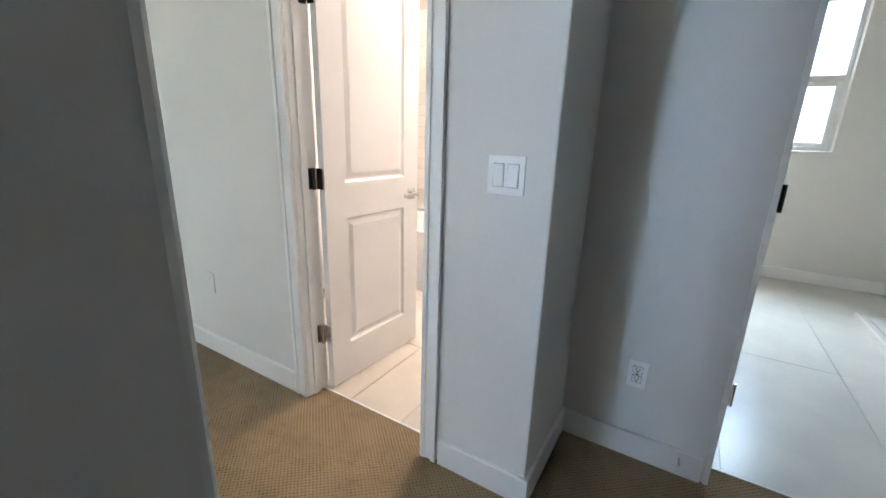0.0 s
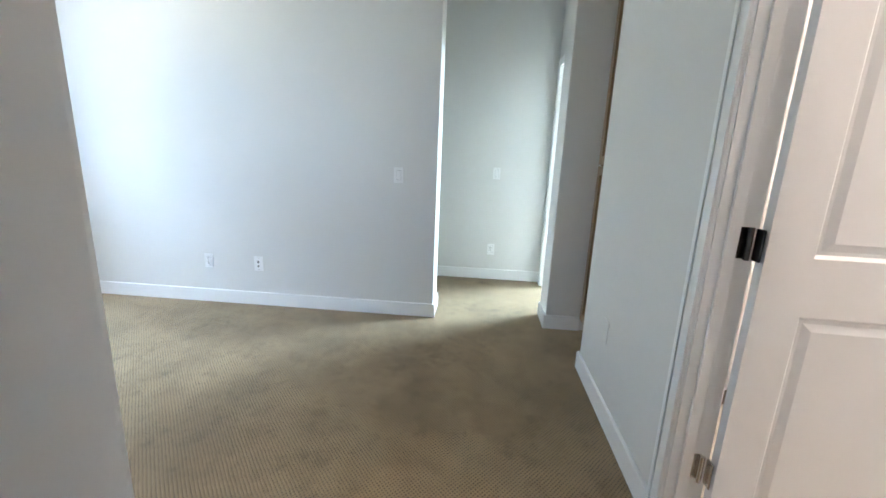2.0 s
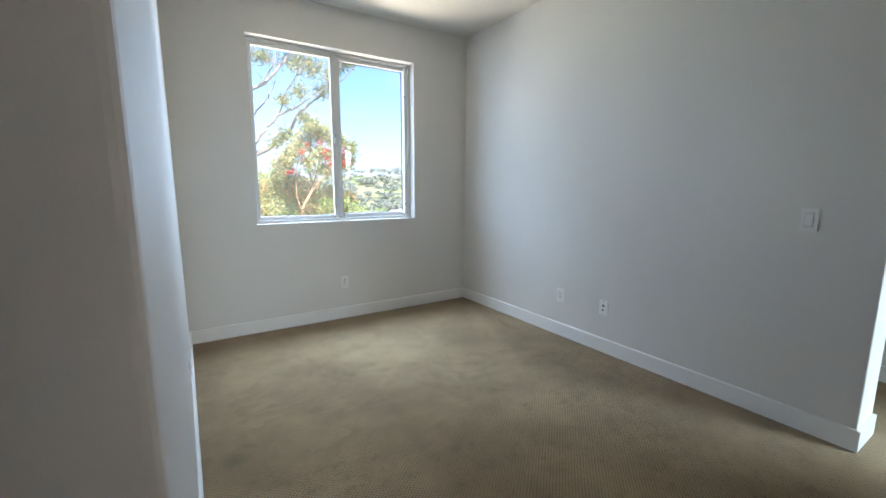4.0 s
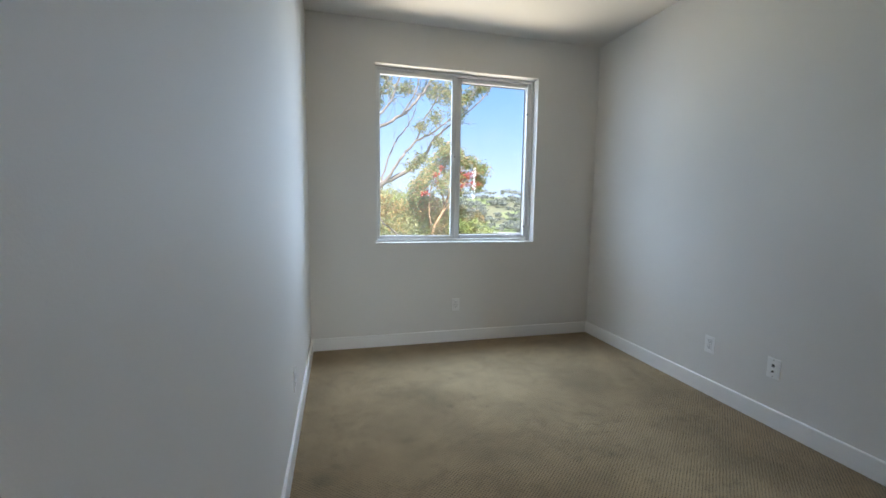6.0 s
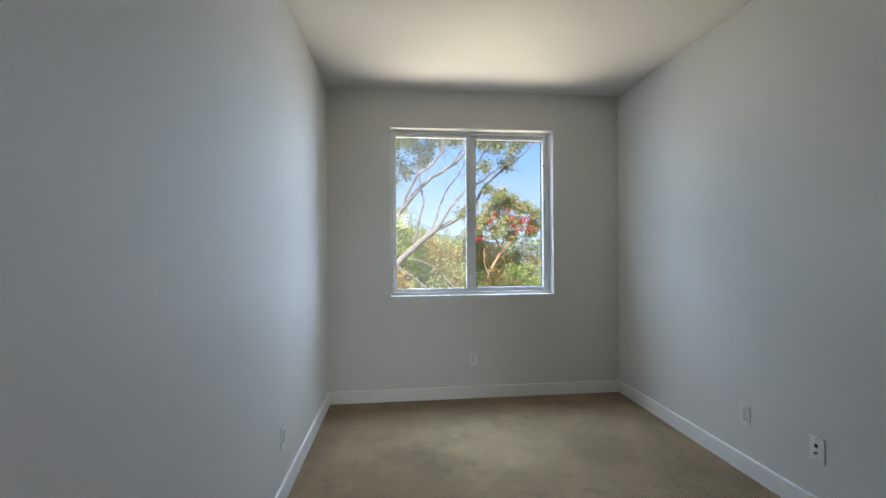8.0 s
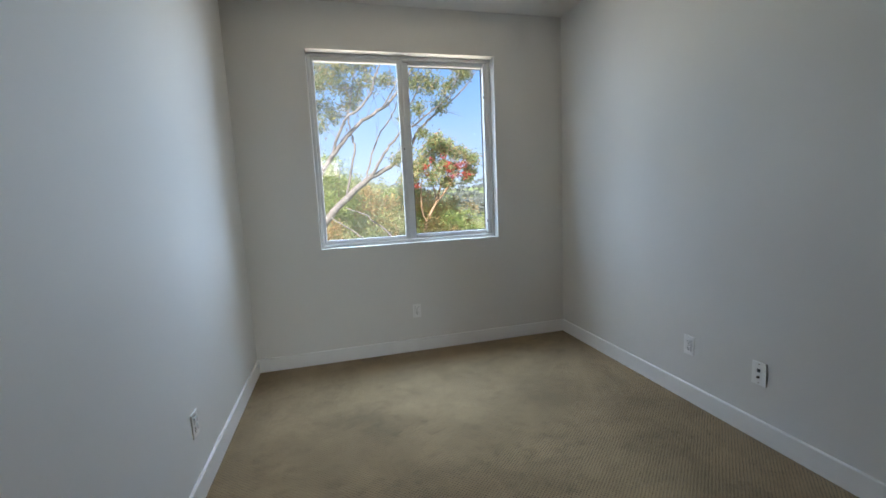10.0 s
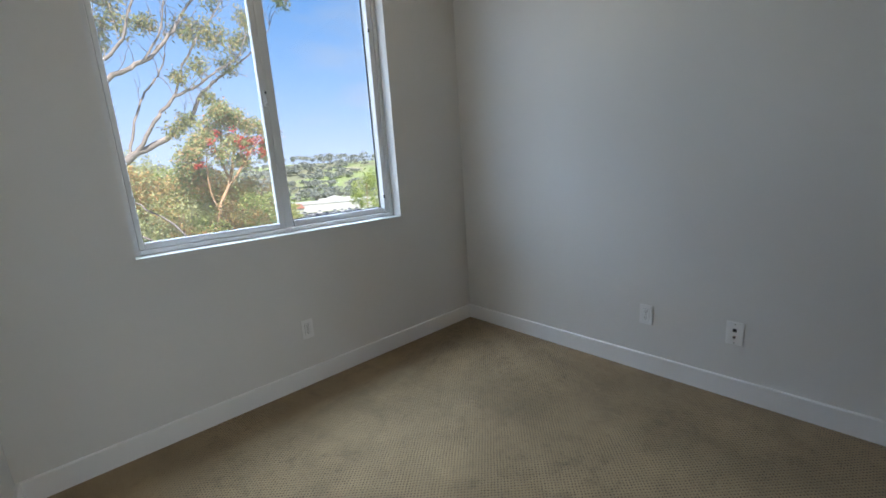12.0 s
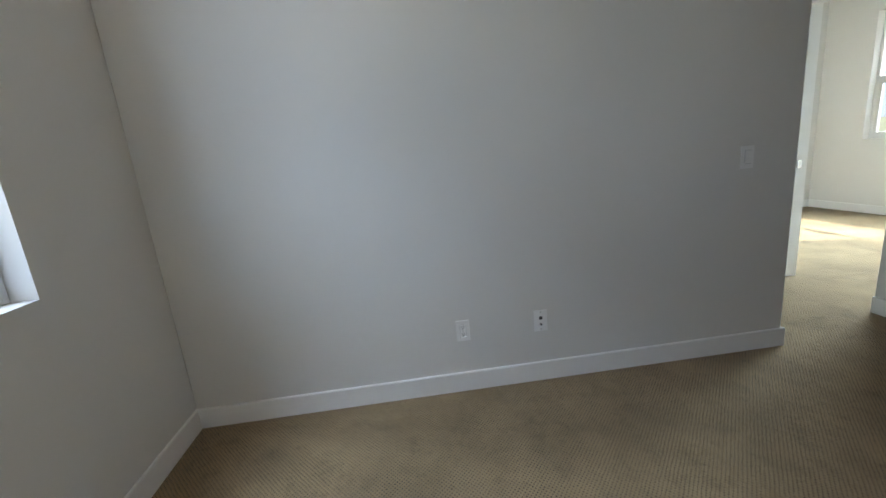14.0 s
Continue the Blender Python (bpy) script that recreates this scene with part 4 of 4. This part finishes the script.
def big_gum():
    gen = np.random.default_rng(21)
    o, y = Vector((3.5, -12.5, -7.3)), -12.5
    t = thing("gum_tree", o, "tall leaning eucalyptus with bare grey limbs and airy crown", "tree", "trees behind the window")
    bm, lines = bmesh.new(), []
    limbs = [
        ([(3.6, 0, -7.6), (3.7, 0, -4.0), (3.3, 0, -1.2), (2.55, 0, 0.30), (1.65, 0, 1.32), (0.72, 0, 2.08)], 0.24, 0.135),
        ([(0.74, 0, 2.07), (0.10, -0.1, 2.38), (-0.55, -0.2, 2.81), (-0.95, -0.3, 3.08), (-1.07, -0.3, 3.37), (-1.58, -0.4, 4.10), (-2.23, -0.5, 4.64), (-2.96, -0.6, 5.20), (-3.73, -0.7, 5.94), (-4.10, -0.8, 6.50)], 0.115, 0.016),
        ([(0.60, 0, 2.16), (0.04, 0.2, 2.97), (-0.55, 0.3, 3.72), (-1.14, 0.4, 4.01), (-1.78, 0.5, 4.52), (-2.40, 0.5, 4.95), (-2.9, 0.6, 5.9)], 0.075, 0.016),
        ([(0.80, 0, 1.98), (0.46, -0.2, 3.07), (0.07, -0.3, 3.91), (-0.45, -0.4, 4.56), (-0.75, -0.5, 5.45), (-0.9, -0.5, 6.6)], 0.050, 0.012),
        ([(3.50, 0, -2.2), (3.05, 0.3, 0.6), (2.45, 0.4, 2.2), (1.66, 0.4, 3.26), (0.94, 0.3, 4.03), (0.03, 0.2, 4.63), (-0.63, 0.1, 5.30), (-1.23, 0, 6.17), (-1.92, 0, 7.35), (-2.3, 0, 8.8)], 0.130, 0.022),
        ([(1.95, 0.4, 2.95), (1.42, 0.7, 4.11), (0.67, 0.9, 4.70), (0.29, 1.0, 5.56), (-0.13, 1.0, 6.71), (-0.3, 1.1, 8.3)], 0.070, 0.018),
        ([(1.55, 0, 1.40), (1.15, 0.2, 3.07), (1.20, 0.2, 3.64), (1.29, 0.3, 4.30), (1.05, 0.4, 5.6), (1.2, 0.4, 7.4)], 0.060, 0.016),
        ([(-0.55, 0.3, 3.72), (-1.09, 0.2, 4.89), (-1.95, 0.1, 6.14), (-2.33, 0, 6.70), (-2.6, 0, 7.8)], 0.045, 0.012),
        ([(0.03, 0.2, 4.63), (-0.47, 0.5, 5.43), (-0.67, 0.6, 6.49), (-0.6, 0.7, 7.9)], 0.040, 0.010),
        ([(3.3, 0, -1.2), (3.7, -0.2, 1.9), (3.9, -0.3, 4.6), (3.2, -0.3, 7.9)], 0.120, 0.030),
    ]
    for pts, r0, r1 in limbs:
        line = bend([(x, y + dy, z) for x, dy, z in pts], 5, gen, 0.018)
        tube(bm, line, r0 * 0.82, r1 * 0.8, 9 if r0 > 0.1 else 7)
        if r0 < 0.2:
            lines.append(line[len(line) // 4:])
            # bare side twigs that rise beside the limb
            for k in range(len(line) // 3, len(line), 3):
                d = (line[k] - line[k - 1]).normalized()
                tips = []
                branch_out(bm, line[k], d * 0.6 + Vector(gen.normal(size=3)) * 0.5 + Vector((0, 0, 0.7)), gen.uniform(0.5, 1.0), 0.014, 1, gen, tips, 0.5, 0.3)
    # leaves hang in loose clumps: x, z, radius
    spots = [(0.96, 6.58, 0.62), (1.29, 6.01, 0.52), (1.03, 5.41, 0.52), (0.46, 5.64, 0.42), (1.18, 4.95, 0.36), (-0.26, 7.0, 0.52), (-1.13, 7.0, 0.50),
             (-2.04, 6.93, 0.42), (-1.58, 5.61, 0.50), (-1.19, 5.80, 0.36), (-1.97, 5.34, 0.42), (-1.26, 4.62, 0.24), (-0.71, 4.27, 0.20), (-2.36, 4.90, 0.32),
             (-1.43, 3.74, 0.12), (-0.78, 3.08, 0.20), (-0.44, 2.80, 0.20), (-3.35, 6.70, 0.38), (-3.55, 6.35, 0.28), (-3.05, 5.9, 0.28), (-4.2, 7.0, 0.20),
             (1.95, 5.40, 0.48), (2.20, 4.80, 0.42), (1.70, 6.0, 0.48), (2.35, 4.05, 0.32), (2.15, 5.95, 0.46), (0.55, 6.25, 0.40), (1.75, 4.45, 0.28), (-0.2, 5.75, 0.30), (-2.7, 5.6, 0.26)]
    spots += [(gen.uniform(-2.8, 3.6), gen.uniform(7.5, 9.6), gen.uniform(0.3, 0.6)) for _ in range(14)]
    spots += [(gen.uniform(2.2, 4.3), gen.uniform(4.4, 7.4), gen.uniform(0.3, 0.55)) for _ in range(10)]
    cs = []
    for x, z, r in spots:
        c = Vector((x, y + gen.normal() * 0.35, z))
        twigs_to(bm, c, r, lines, gen, max(2, int(9 * r)))
        cs.append(clumps(gen, np.array(c - o), (r, r, r * 0.85), int(8 + 38 * r), 21, 0.115))
    bmesh.ops.translate(bm, vec=-o, verts=bm.verts)
    smooth(part("trunk", bm, BARK, t))
    crown = new("crown", leaves_mesh("crown", np.concatenate(cs), 0.15, 0.13, 0.7, GUM_LEAF, gen))
    crown.parent = t


def red_gum():
    gen = np.random.default_rng(5)
    o, y = Vector((-3.0, -22.0, -7.3)), -22.0
    t = thing("gum_tree", o, "slender gum tree with orange bark and red flower clusters", "tree", "trees behind the window")
    bm, lines = bmesh.new(), []
    limbs = [([(-3.0, 0, -7.6), (-3.1, 0, -4.0), (-3.37, 0, -1.46), (-3.60, 0, -0.20), (-4.30, 0, 1.19), (-4.72, 0, 2.60), (-5.0, 0, 3.4), (-4.9, 0, 4.4)], 0.135, 0.03),
             ([(-4.15, 0, 0.85), (-5.13, 0.2, 2.06), (-5.59, 0.3, 2.76), (-6.3, 0.3, 3.3), (-6.7, 0.3, 3.7)], 0.075, 0.018),
             ([(-4.3, 0, 1.2), (-4.15, -0.3, 2.4), (-4.4, -0.4, 3.6), (-4.5, -0.5, 4.8)], 0.06, 0.016),
             ([(-3.55, 0, -0.4), (-3.2, 0.2, 1.0), (-3.3, 0.3, 2.3), (-3.6, 0.3, 3.4)], 0.06, 0.016),
             ([(-3.3, 0, 0.6), (-2.8, 0.3, 1.6), (-2.5, 0.4, 2.4)], 0.04, 0.012),
             ([(-5.13, 0.2, 2.06), (-5.0, 0.4, 3.0), (-5.7, 0.5, 4.1)], 0.045, 0.012)]
    for i, (pts, r0, r1) in enumerate(limbs):
        line = bend([(x, y + dy, z) for x, dy, z in pts], 4, gen, 0.02)
        tube(bm, line, r0, r1, 8)
        lines.append(line if i else line[len(line) * 2 // 3:])
    cs = []
    spots = [(-4.73, 4.55, 0.80), (-4.15, 4.75, 0.50), (-5.35, 4.35, 0.62), (-5.95, 4.05, 0.55), (-3.85, 3.75, 0.72), (-3.25, 3.25, 0.55), (-2.70, 2.65, 0.60), (-2.25, 2.15, 0.62),
             (-6.60, 3.60, 0.46), (-6.75, 2.95, 0.44), (-6.35, 2.55, 0.34), (-4.75, 3.25, 0.55), (-5.55, 3.15, 0.40), (-3.95, 2.55, 0.50), (-5.2, 2.2, 0.40), (-3.1, 1.6, 0.55), (-2.1, 1.2, 0.6)]
    for x, z, r in spots:
        c = Vector((x, y + gen.normal() * 0.4, z))
        twigs_to(bm, c, r, lines, gen, 4)
        cs.append(clumps(gen, np.array(c - o), (r, r, r * 0.85), int(12 + 40 * r), 30, 0.15))
    bmesh.ops.translate(bm, vec=-o, verts=bm.verts)
    smooth(part("trunk", bm, PALE_BARK, t))
    crown = new("crown", leaves_mesh("crown", np.concatenate(cs), 0.17, 0.20, 0.3, RUST_LEAF, gen))
    crown.parent = t
    rs = [clumps(gen, np.array((x, y + 0.75, z)) - np.array(o), (r, 0.3, r * 0.8), n, 20, 0.085) for x, z, r, n in
          ((-2.78, 2.02, 0.20, 6), (-5.45, 2.75, 0.60, 6), (-5.95, 3.25, 0.45, 4), (-4.85, 3.15, 0.50, 2), (-6.2, 2.5, 0.30, 3), (-3.6, 2.9, 0.45, 2), (-4.3, 3.7, 0.60, 2))]
    fl = new("flowers", leaves_mesh("flowers", np.concatenate(rs), 0.15, 0.30, 0.1, RED_LEAF, gen))
    fl.parent = t
    tagged(fl, "clusters of bright red flowers", "", "", "stuff")


def shrub(mat, seed, label, height=7.0, radius=1.5):
    """A tall bushy tree: forked stems and a dense uneven crown."""
    gen = np.random.default_rng(seed)
    t = thing("bush_tree", (0, 0, 0), label, "tree", "bushes on the slope")
    bm = bmesh.new()
    for _ in range(5):
        a, lean = gen.uniform(0, math.tau), gen.uniform(0.2, 0.9)
        tube(bm, bend([(0, 0, -0.5), (0.3 * math.cos(a), 0.3 * math.sin(a), height * 0.4), (lean * math.cos(a), lean * math.sin(a), height * 0.9)], 4, gen, 0.05), 0.06, 0.012, 6)
    smooth(part("stems", bm, PALE_BARK, t))
    cs = clumps(gen, (0, 0, height * 0.68), (radius, radius, height * 0.32), 74, 110, 0.27)
    crown = new("crown", leaves_mesh("crown", cs, 0.135, 0.24, 0.0, mat, gen))
    crown.parent = t
    return t


big_gum()
red_gum()
PROTO = [shrub(SHRUB_A, 31, "bushy olive-green tree on the slope"), shrub(SHRUB_B, 32, "bushy ochre and rust-leaved tree on the slope"),
         shrub(SHRUB_C, 33, "bushy fresh yellow-green tree on the slope"), shrub(SHRUB_A, 34, "dense olive-green bush on the slope", 7.6, 1.9)]
# x, y, height of the crown's top, prototype
PLACES = [(3.6, -15.5, 1.9, 0), (1.6, -15.0, 1.5, 2), (0.2, -16.0, 1.8, 1), (-0.6, -15.6, 0.7, 0), (-2.6, -15.3, 0.2, 1), (-3.9, -16.4, 0.7, 2),
          (2.4, -18.5, 3.3, 3), (0.6, -19.0, 2.5, 0), (-1.4, -19.5, 2.0, 2), (-3.3, -19.2, 1.5, 1), (-5.2, -18.4, 0.1, 0), (-6.2, -21, -0.3, 1),
          (4.8, -19, 3.6, 1), (3.4, -23, 4.3, 2), (1.2, -24, 3.4, 3), (-1.0, -25, 2.6, 0), (-3.6, -26, 1.8, 3), (-6.4, -27, 0.5, 2), (-8.2, -24, -1.4, 1),
          (-9.0, -30, -0.8, 0), (-0.5, -13.6, -0.3, 1), (-3.0, -13.0, -0.7, 0), (2.5, -13.0, 0.4, 1), (-4.6, -14.4, -1.2, 2),
          (2.3, -15.2, 3.4, 2), (-2.4, -20.5, 1.7, 1), (-4.2, -21.0, 1.5, 0), (-5.6, -21.5, 1.1, 1), (-3.3, -19.8, 1.0, 2), (3.2, -16.4, 3.9, 0), (-0.9, -14.2, 0.0, 2), (1.0, -13.4, 0.5, 0)]
for i, (x, y, top, k) in enumerate(PLACES):
    h = 7.6 if k == 3 else 7.0
    m = pose(2 + (x - 2) * 1.18, 3.6 + (y - 3.6) * 1.18, 1.3 + (top - 1.3) * 1.18 - h, 0, 0, 47 * i)
    if k in [p[3] for p in PLACES[:i]]:
        copy_thing(PROTO[k], m)
    else:
        PROTO[k].matrix_basis = m


def fallen_limb():
    gen = np.random.default_rng(3)
    for pts in ([(1.6, -12.4, 1.05), (0.6, -12.2, 0.55), (-0.3, -12.0, -0.6), (-0.8, -12.0, -2.2)], [(2.2, -12.2, 0.75), (1.1, -12.0, -0.1), (0.0, -11.9, -0.9), (-0.9, -12, -2.0)]):
        bm = bmesh.new()
        tube(bm, bend(pts, 4, gen, 0.03), 0.025, 0.04, 6)
        o = Vector(pts[-1])
        t = thing("bare_branch", o, "bare bleached branch arching out of the bushes", "branch", "bare branches")
        bmesh.ops.translate(bm, vec=-o, verts=bm.verts)
        smooth(part("branch_wood", bm, BARK, t))
        bm = bmesh.new()
        tube(bm, [(0, 0, -6.0), (0.02, 0, -3), (0, 0, 0.05)], 0.07, 0.045, 6)
        smooth(part("stem", bm, BARK, t))


fallen_limb()


def polar(azimuth, distance):
    """A place in the valley, by its bearing from the room (degrees from -y towards -x)."""
    a = radians(azimuth)
    return 2.1 - distance * math.sin(a), 1.7 - distance * math.cos(a)


def car(colour_mat, label):
    c = thing("parked_car", (0, 0, 0), label, "car", "cars in the car park")
    bm = bmesh.new()
    prof = [(-2.2, 0.30), (-2.25, 0.75), (-1.6, 0.90), (1.0, 0.95), (2.1, 0.80), (2.25, 0.55), (2.2, 0.30)]
    for s in (-0.88, 0.88):
        bm.faces.new([bm.verts.new((x, s, z)) for x, z in prof])
    bm.verts.ensure_lookup_table()
    n = len(prof)
    for i in range(n):
        j = (i + 1) % n
        bm.faces.new((bm.verts[i], bm.verts[j], bm.verts[n + j], bm.verts[n + i]))
    part("body", bm, colour_mat, c)
    bm = bmesh.new()
    lo, hi = [(-1.75, 0.90), (1.05, 0.95)], [(-1.2, 1.42), (0.35, 1.42)]
    v = [bm.verts.new((x, s * w, z)) for s in (-1, 1) for (x, z), w in ((lo[0], 0.82), (lo[1], 0.82), (hi[1], 0.62), (hi[0], 0.62))]
    for f in ((0, 1, 2, 3), (4, 5, 6, 7), (0, 1, 5, 4), (1, 2, 6, 5), (3, 0, 4, 7)):
        bm.faces.new([v[k] for k in f])
    part("windows", bm, DARKGLASS, c)
    part("roof", box_bm(-1.2, 0.35, -0.62, 0.62, 1.421, 1.46, 0.015), colour_mat, c)
    for x in (-1.35, 1.4):
        for y in (-0.82, 0.82):
            w = part("wheel", disc_bm(0.32, 0.2, pose(x, y, 0.32, 90), 16), TYRE, c)
            part("rim", disc_bm(0.19, 0.21, pose(x, y, 0.32, 90), 12), RIM, w)
    return c


def valley():
    gen = np.random.default_rng(11)
    cx, cy = polar(28, 172)
    z0 = ground_z(cx, cy)
    lot = tagged(part("car_park", box_bm(-48, 48, -26, 60, -0.3, 0.35), ASPHALT), "grey asphalt car park full of cars", "car park", "", "structure")
    turn = pose(cx, cy, z0, 0, 0, -28)
    lot.matrix_basis = turn
    paints = [material("car_white", (0.5, 0.5, 0.5), 0.3), material("car_silver", (0.42, 0.43, 0.45), 0.3, 0.4), material("car_dark", (0.05, 0.055, 0.07), 0.25), material("car_red", (0.32, 0.04, 0.035), 0.3)]
    words = ["white saloon car parked on asphalt", "silver saloon car parked on asphalt", "dark saloon car parked on asphalt", "red saloon car parked on asphalt"]
    protos = [car(m, w) for m, w in zip(paints, words)]
    used = set()
    for row, y in enumerate((-20, -11, -3, 6, 14, 22, 31, 39, 47, 55)):
        for col in range(27):
            if gen.random() < 0.22:
                continue
            k = int(gen.choice(4, p=(0.42, 0.28, 0.22, 0.08)))
            m = turn @ pose(-44 + col * 3.3, y, 0.35, 0, 0, 90 if gen.random() < 0.5 else -90)
            if k in used:
                copy_thing(protos[k], m)
            else:
                protos[k].matrix_basis = m
                used.add(k)

    # the store behind the car park
    bx, by = polar(27.5, 222)
    s = thing("store_building", pose(bx, by, ground_z(bx, by) - 0.2, 0, 0, 180 - 28), "long white single-storey store with an orange entrance band", "building")
    part("wall", box_bm(-30, 26, 0, -16, 0, 4.0, 0.05), RENDERED, s)
    part("parapet", box_bm(-30.3, 26.3, 0.3, -16.3, 4.0, 4.5, 0.05), RENDERED, s)
    bm = bmesh.new()
    shape = [(-8, 0), (8, 0), (8, 5.4), (4.5, 5.4), (0, 6.7), (-4.5, 5.4), (-8, 5.4)]
    for y in (0.35, 1.1):
        bm.faces.new([bm.verts.new((x, y, z)) for x, z in shape])
    bm.verts.ensure_lookup_table()
    for i in range(7):
        j = (i + 1) % 7
        bm.faces.new((bm.verts[i], bm.verts[j], bm.verts[7 + j], bm.verts[7 + i]))
    part("entrance_gable", bm, RENDERED, s)
    part("sign_bar", box_bm(-3.2, 3.2, 1.15, 1.3, 4.0, 4.7, 0.02), ORANGE, s)
    part("door", box_bm(-3.0, 3.0, 1.12, 1.2, 0.1, 2.9), DARKGLASS, s)
    part("pier", box_bm(5.5, 7.6, 1.12, 1.5, 0, 4.2, 0.03), ORANGE, s)
    part("band", box_bm(8.2, 26.2, 0.05, 0.3, 2.9, 3.6, 0.02), ORANGE, s)
    part("band", box_bm(-30.2, -8.2, 0.05, 0.3, 2.9, 3.6, 0.02), ORANGE, s)
    for i in range(7):
        part("window", box_bm(-28.5 + i * 2.8, -26.5 + i * 2.8, 0.02, 0.1, 0.4, 1.9), SHOPFRONT, s)
        part("window", box_bm(9.2 + i * 2.4, 11.2 + i * 2.4, 0.02, 0.1, 0.4, 1.9), SHOPFRONT, s)

    # mown green field on the hillside
    vs, n = [], 13
    for j in range(n):
        for i in range(n):
            x, y = polar(32.5 + 11 * i / (n - 1), 325 + 85 * j / (n - 1) + 8 * math.sin(i * 0.9))
            vs.append((x, y, ground_z(x, y) + 0.5))
    me = bpy.data.meshes.new("field")
    me.from_pydata(vs, [], [(j * n + i, j * n + i + 1, (j + 1) * n + i + 1, (j + 1) * n + i) for j in range(n - 1) for i in range(n - 1)])
    me.materials.append(material("mown_grass", (0.17, 0.215, 0.075), 0.95, vary=0.12, vary_scale=0.03))
    smooth(tagged(new("field", me), "mown bright green field on the far hillside", "field", "", "structure"))

    # smaller red-roofed shops farther along
    for az, d, w in ((39.5, 182, 20), (44, 190, 24), (41.5, 214, 26), (36.5, 218, 22), (20.5, 205, 20)):
        x, y = polar(az, d)
        h = thing("shop_building", pose(x, y, ground_z(x, y) - 0.2, 0, 0, 180 - az), "low white shop with a red pitched roof", "building", "red-roofed shops")
        part("wall", box_bm(-w / 2, w / 2, 0, -9, 0, 3.2, 0.03), RENDERED, h)
        bm = bmesh.new()
        v = [bm.verts.new(c) for c in ((-w / 2 - 0.5, 0.6, 3.2), (w / 2 + 0.5, 0.6, 3.2), (w / 2 + 0.5, -9.6, 3.2), (-w / 2 - 0.5, -9.6, 3.2), (-w / 2 + 1, -4.5, 5.2), (w / 2 - 1, -4.5, 5.2))]
        for f in ((0, 1, 5, 4), (2, 3, 4, 5), (1, 2, 5), (3, 0, 4), (0, 1, 2, 3)):
            bm.faces.new([v[k] for k in f])
        part("roof", bm, ROOF_RED, h)
        for i in range(4):
            part("window", box_bm(-w / 2 + 0.8 + i * w / 4, -w / 2 + 0.8 + i * w / 4 + w / 7, 0.01, 0.08, 0.8, 2.3), DARKGLASS, h)

    # feathery trees by the car park
    for az, d, top, r, seed in ((32.0, 84, 1.2, 3.5, 41), (34.6, 92, -2.0, 3.4, 42), (41.5, 96, -6.0, 3.0, 45), (45.5, 84, -3.0, 3.4, 46), 
                                (14.5, 70, -1.8, 3.2, 51), (17.0, 88, -2.6, 3.6, 52), (19.2, 64, -3.6, 2.8, 53), (20.8, 104, -3.2, 4.0, 54), (12.0, 60, -0.6, 3.2, 56)):
        g2 = np.random.default_rng(seed)
        x, y = polar(az, d)
        z = ground_z(x, y)
        t = thing("valley_tree", (x, y, z), "rounded light-green tree beside the car park", "tree", "trees in the valley")
        hgt = top - z
        bm = bmesh.new()
        tube(bm, bend([(0, 0, -0.3), (0.1, 0, hgt * 0.4), (0, 0.1, hgt * 0.85)], 4, g2, 0.05), 0.16, 0.04, 6)
        smooth(part("trunk", bm, PALE_BARK, t))
        cr = new("crown", leaves_mesh("crown", clumps(g2, (0, 0, hgt * 0.64), (r, r, hgt * 0.36), 110, 34, 0.42), 0.42, 0.28, 0, SHRUB_C, g2))
        cr.parent = t

    # woods on the hill: umbrella crowns on thin stems along the ridge, scrub below
    cs, bm = [], bmesh.new()
    for i in range(1050):
        az = gen.uniform(-14, 66)
        ridge = i % 5 == 0
        d = gen.uniform(440, 540) if ridge else gen.uniform(265, 450)
        if not ridge and 31 < az < 44 and 300 < d < 420:
            continue
        x, y = polar(az, d)
        z = ground_z(x, y)
        hgt, r = (gen.uniform(4.5, 10), gen.uniform(3.0, 7.5)) if ridge else (gen.uniform(2.5, 6), gen.uniform(2.0, 5.0))
        tube(bm, [(x, y, z - 1), (x + gen.normal() * 0.5, y, z + hgt * 0.85)], 0.3, 0.12, 4)
        for _ in range(3):
            c = np.array((x, y, z + hgt * 0.82)) + gen.normal(size=3) * (r * 0.45, r * 0.45, hgt * 0.07)
            cs.append(c + gen.normal(size=(34, 3)) * (r * 0.33, r * 0.33, hgt * 0.075))
    me = leaves_mesh("far_wood", np.concatenate(cs), 1.7, 0.35, 0, HAZED_LEAF, gen)
    tagged(new("far_wood", me), "umbrella-shaped trees along the far hill, grey-green with haze painted in", "woods", "", "stuff")
    tagged(part("far_wood_stems", bm, BARK), "thin tree stems on the far hill", "woods", "", "stuff")


valley()
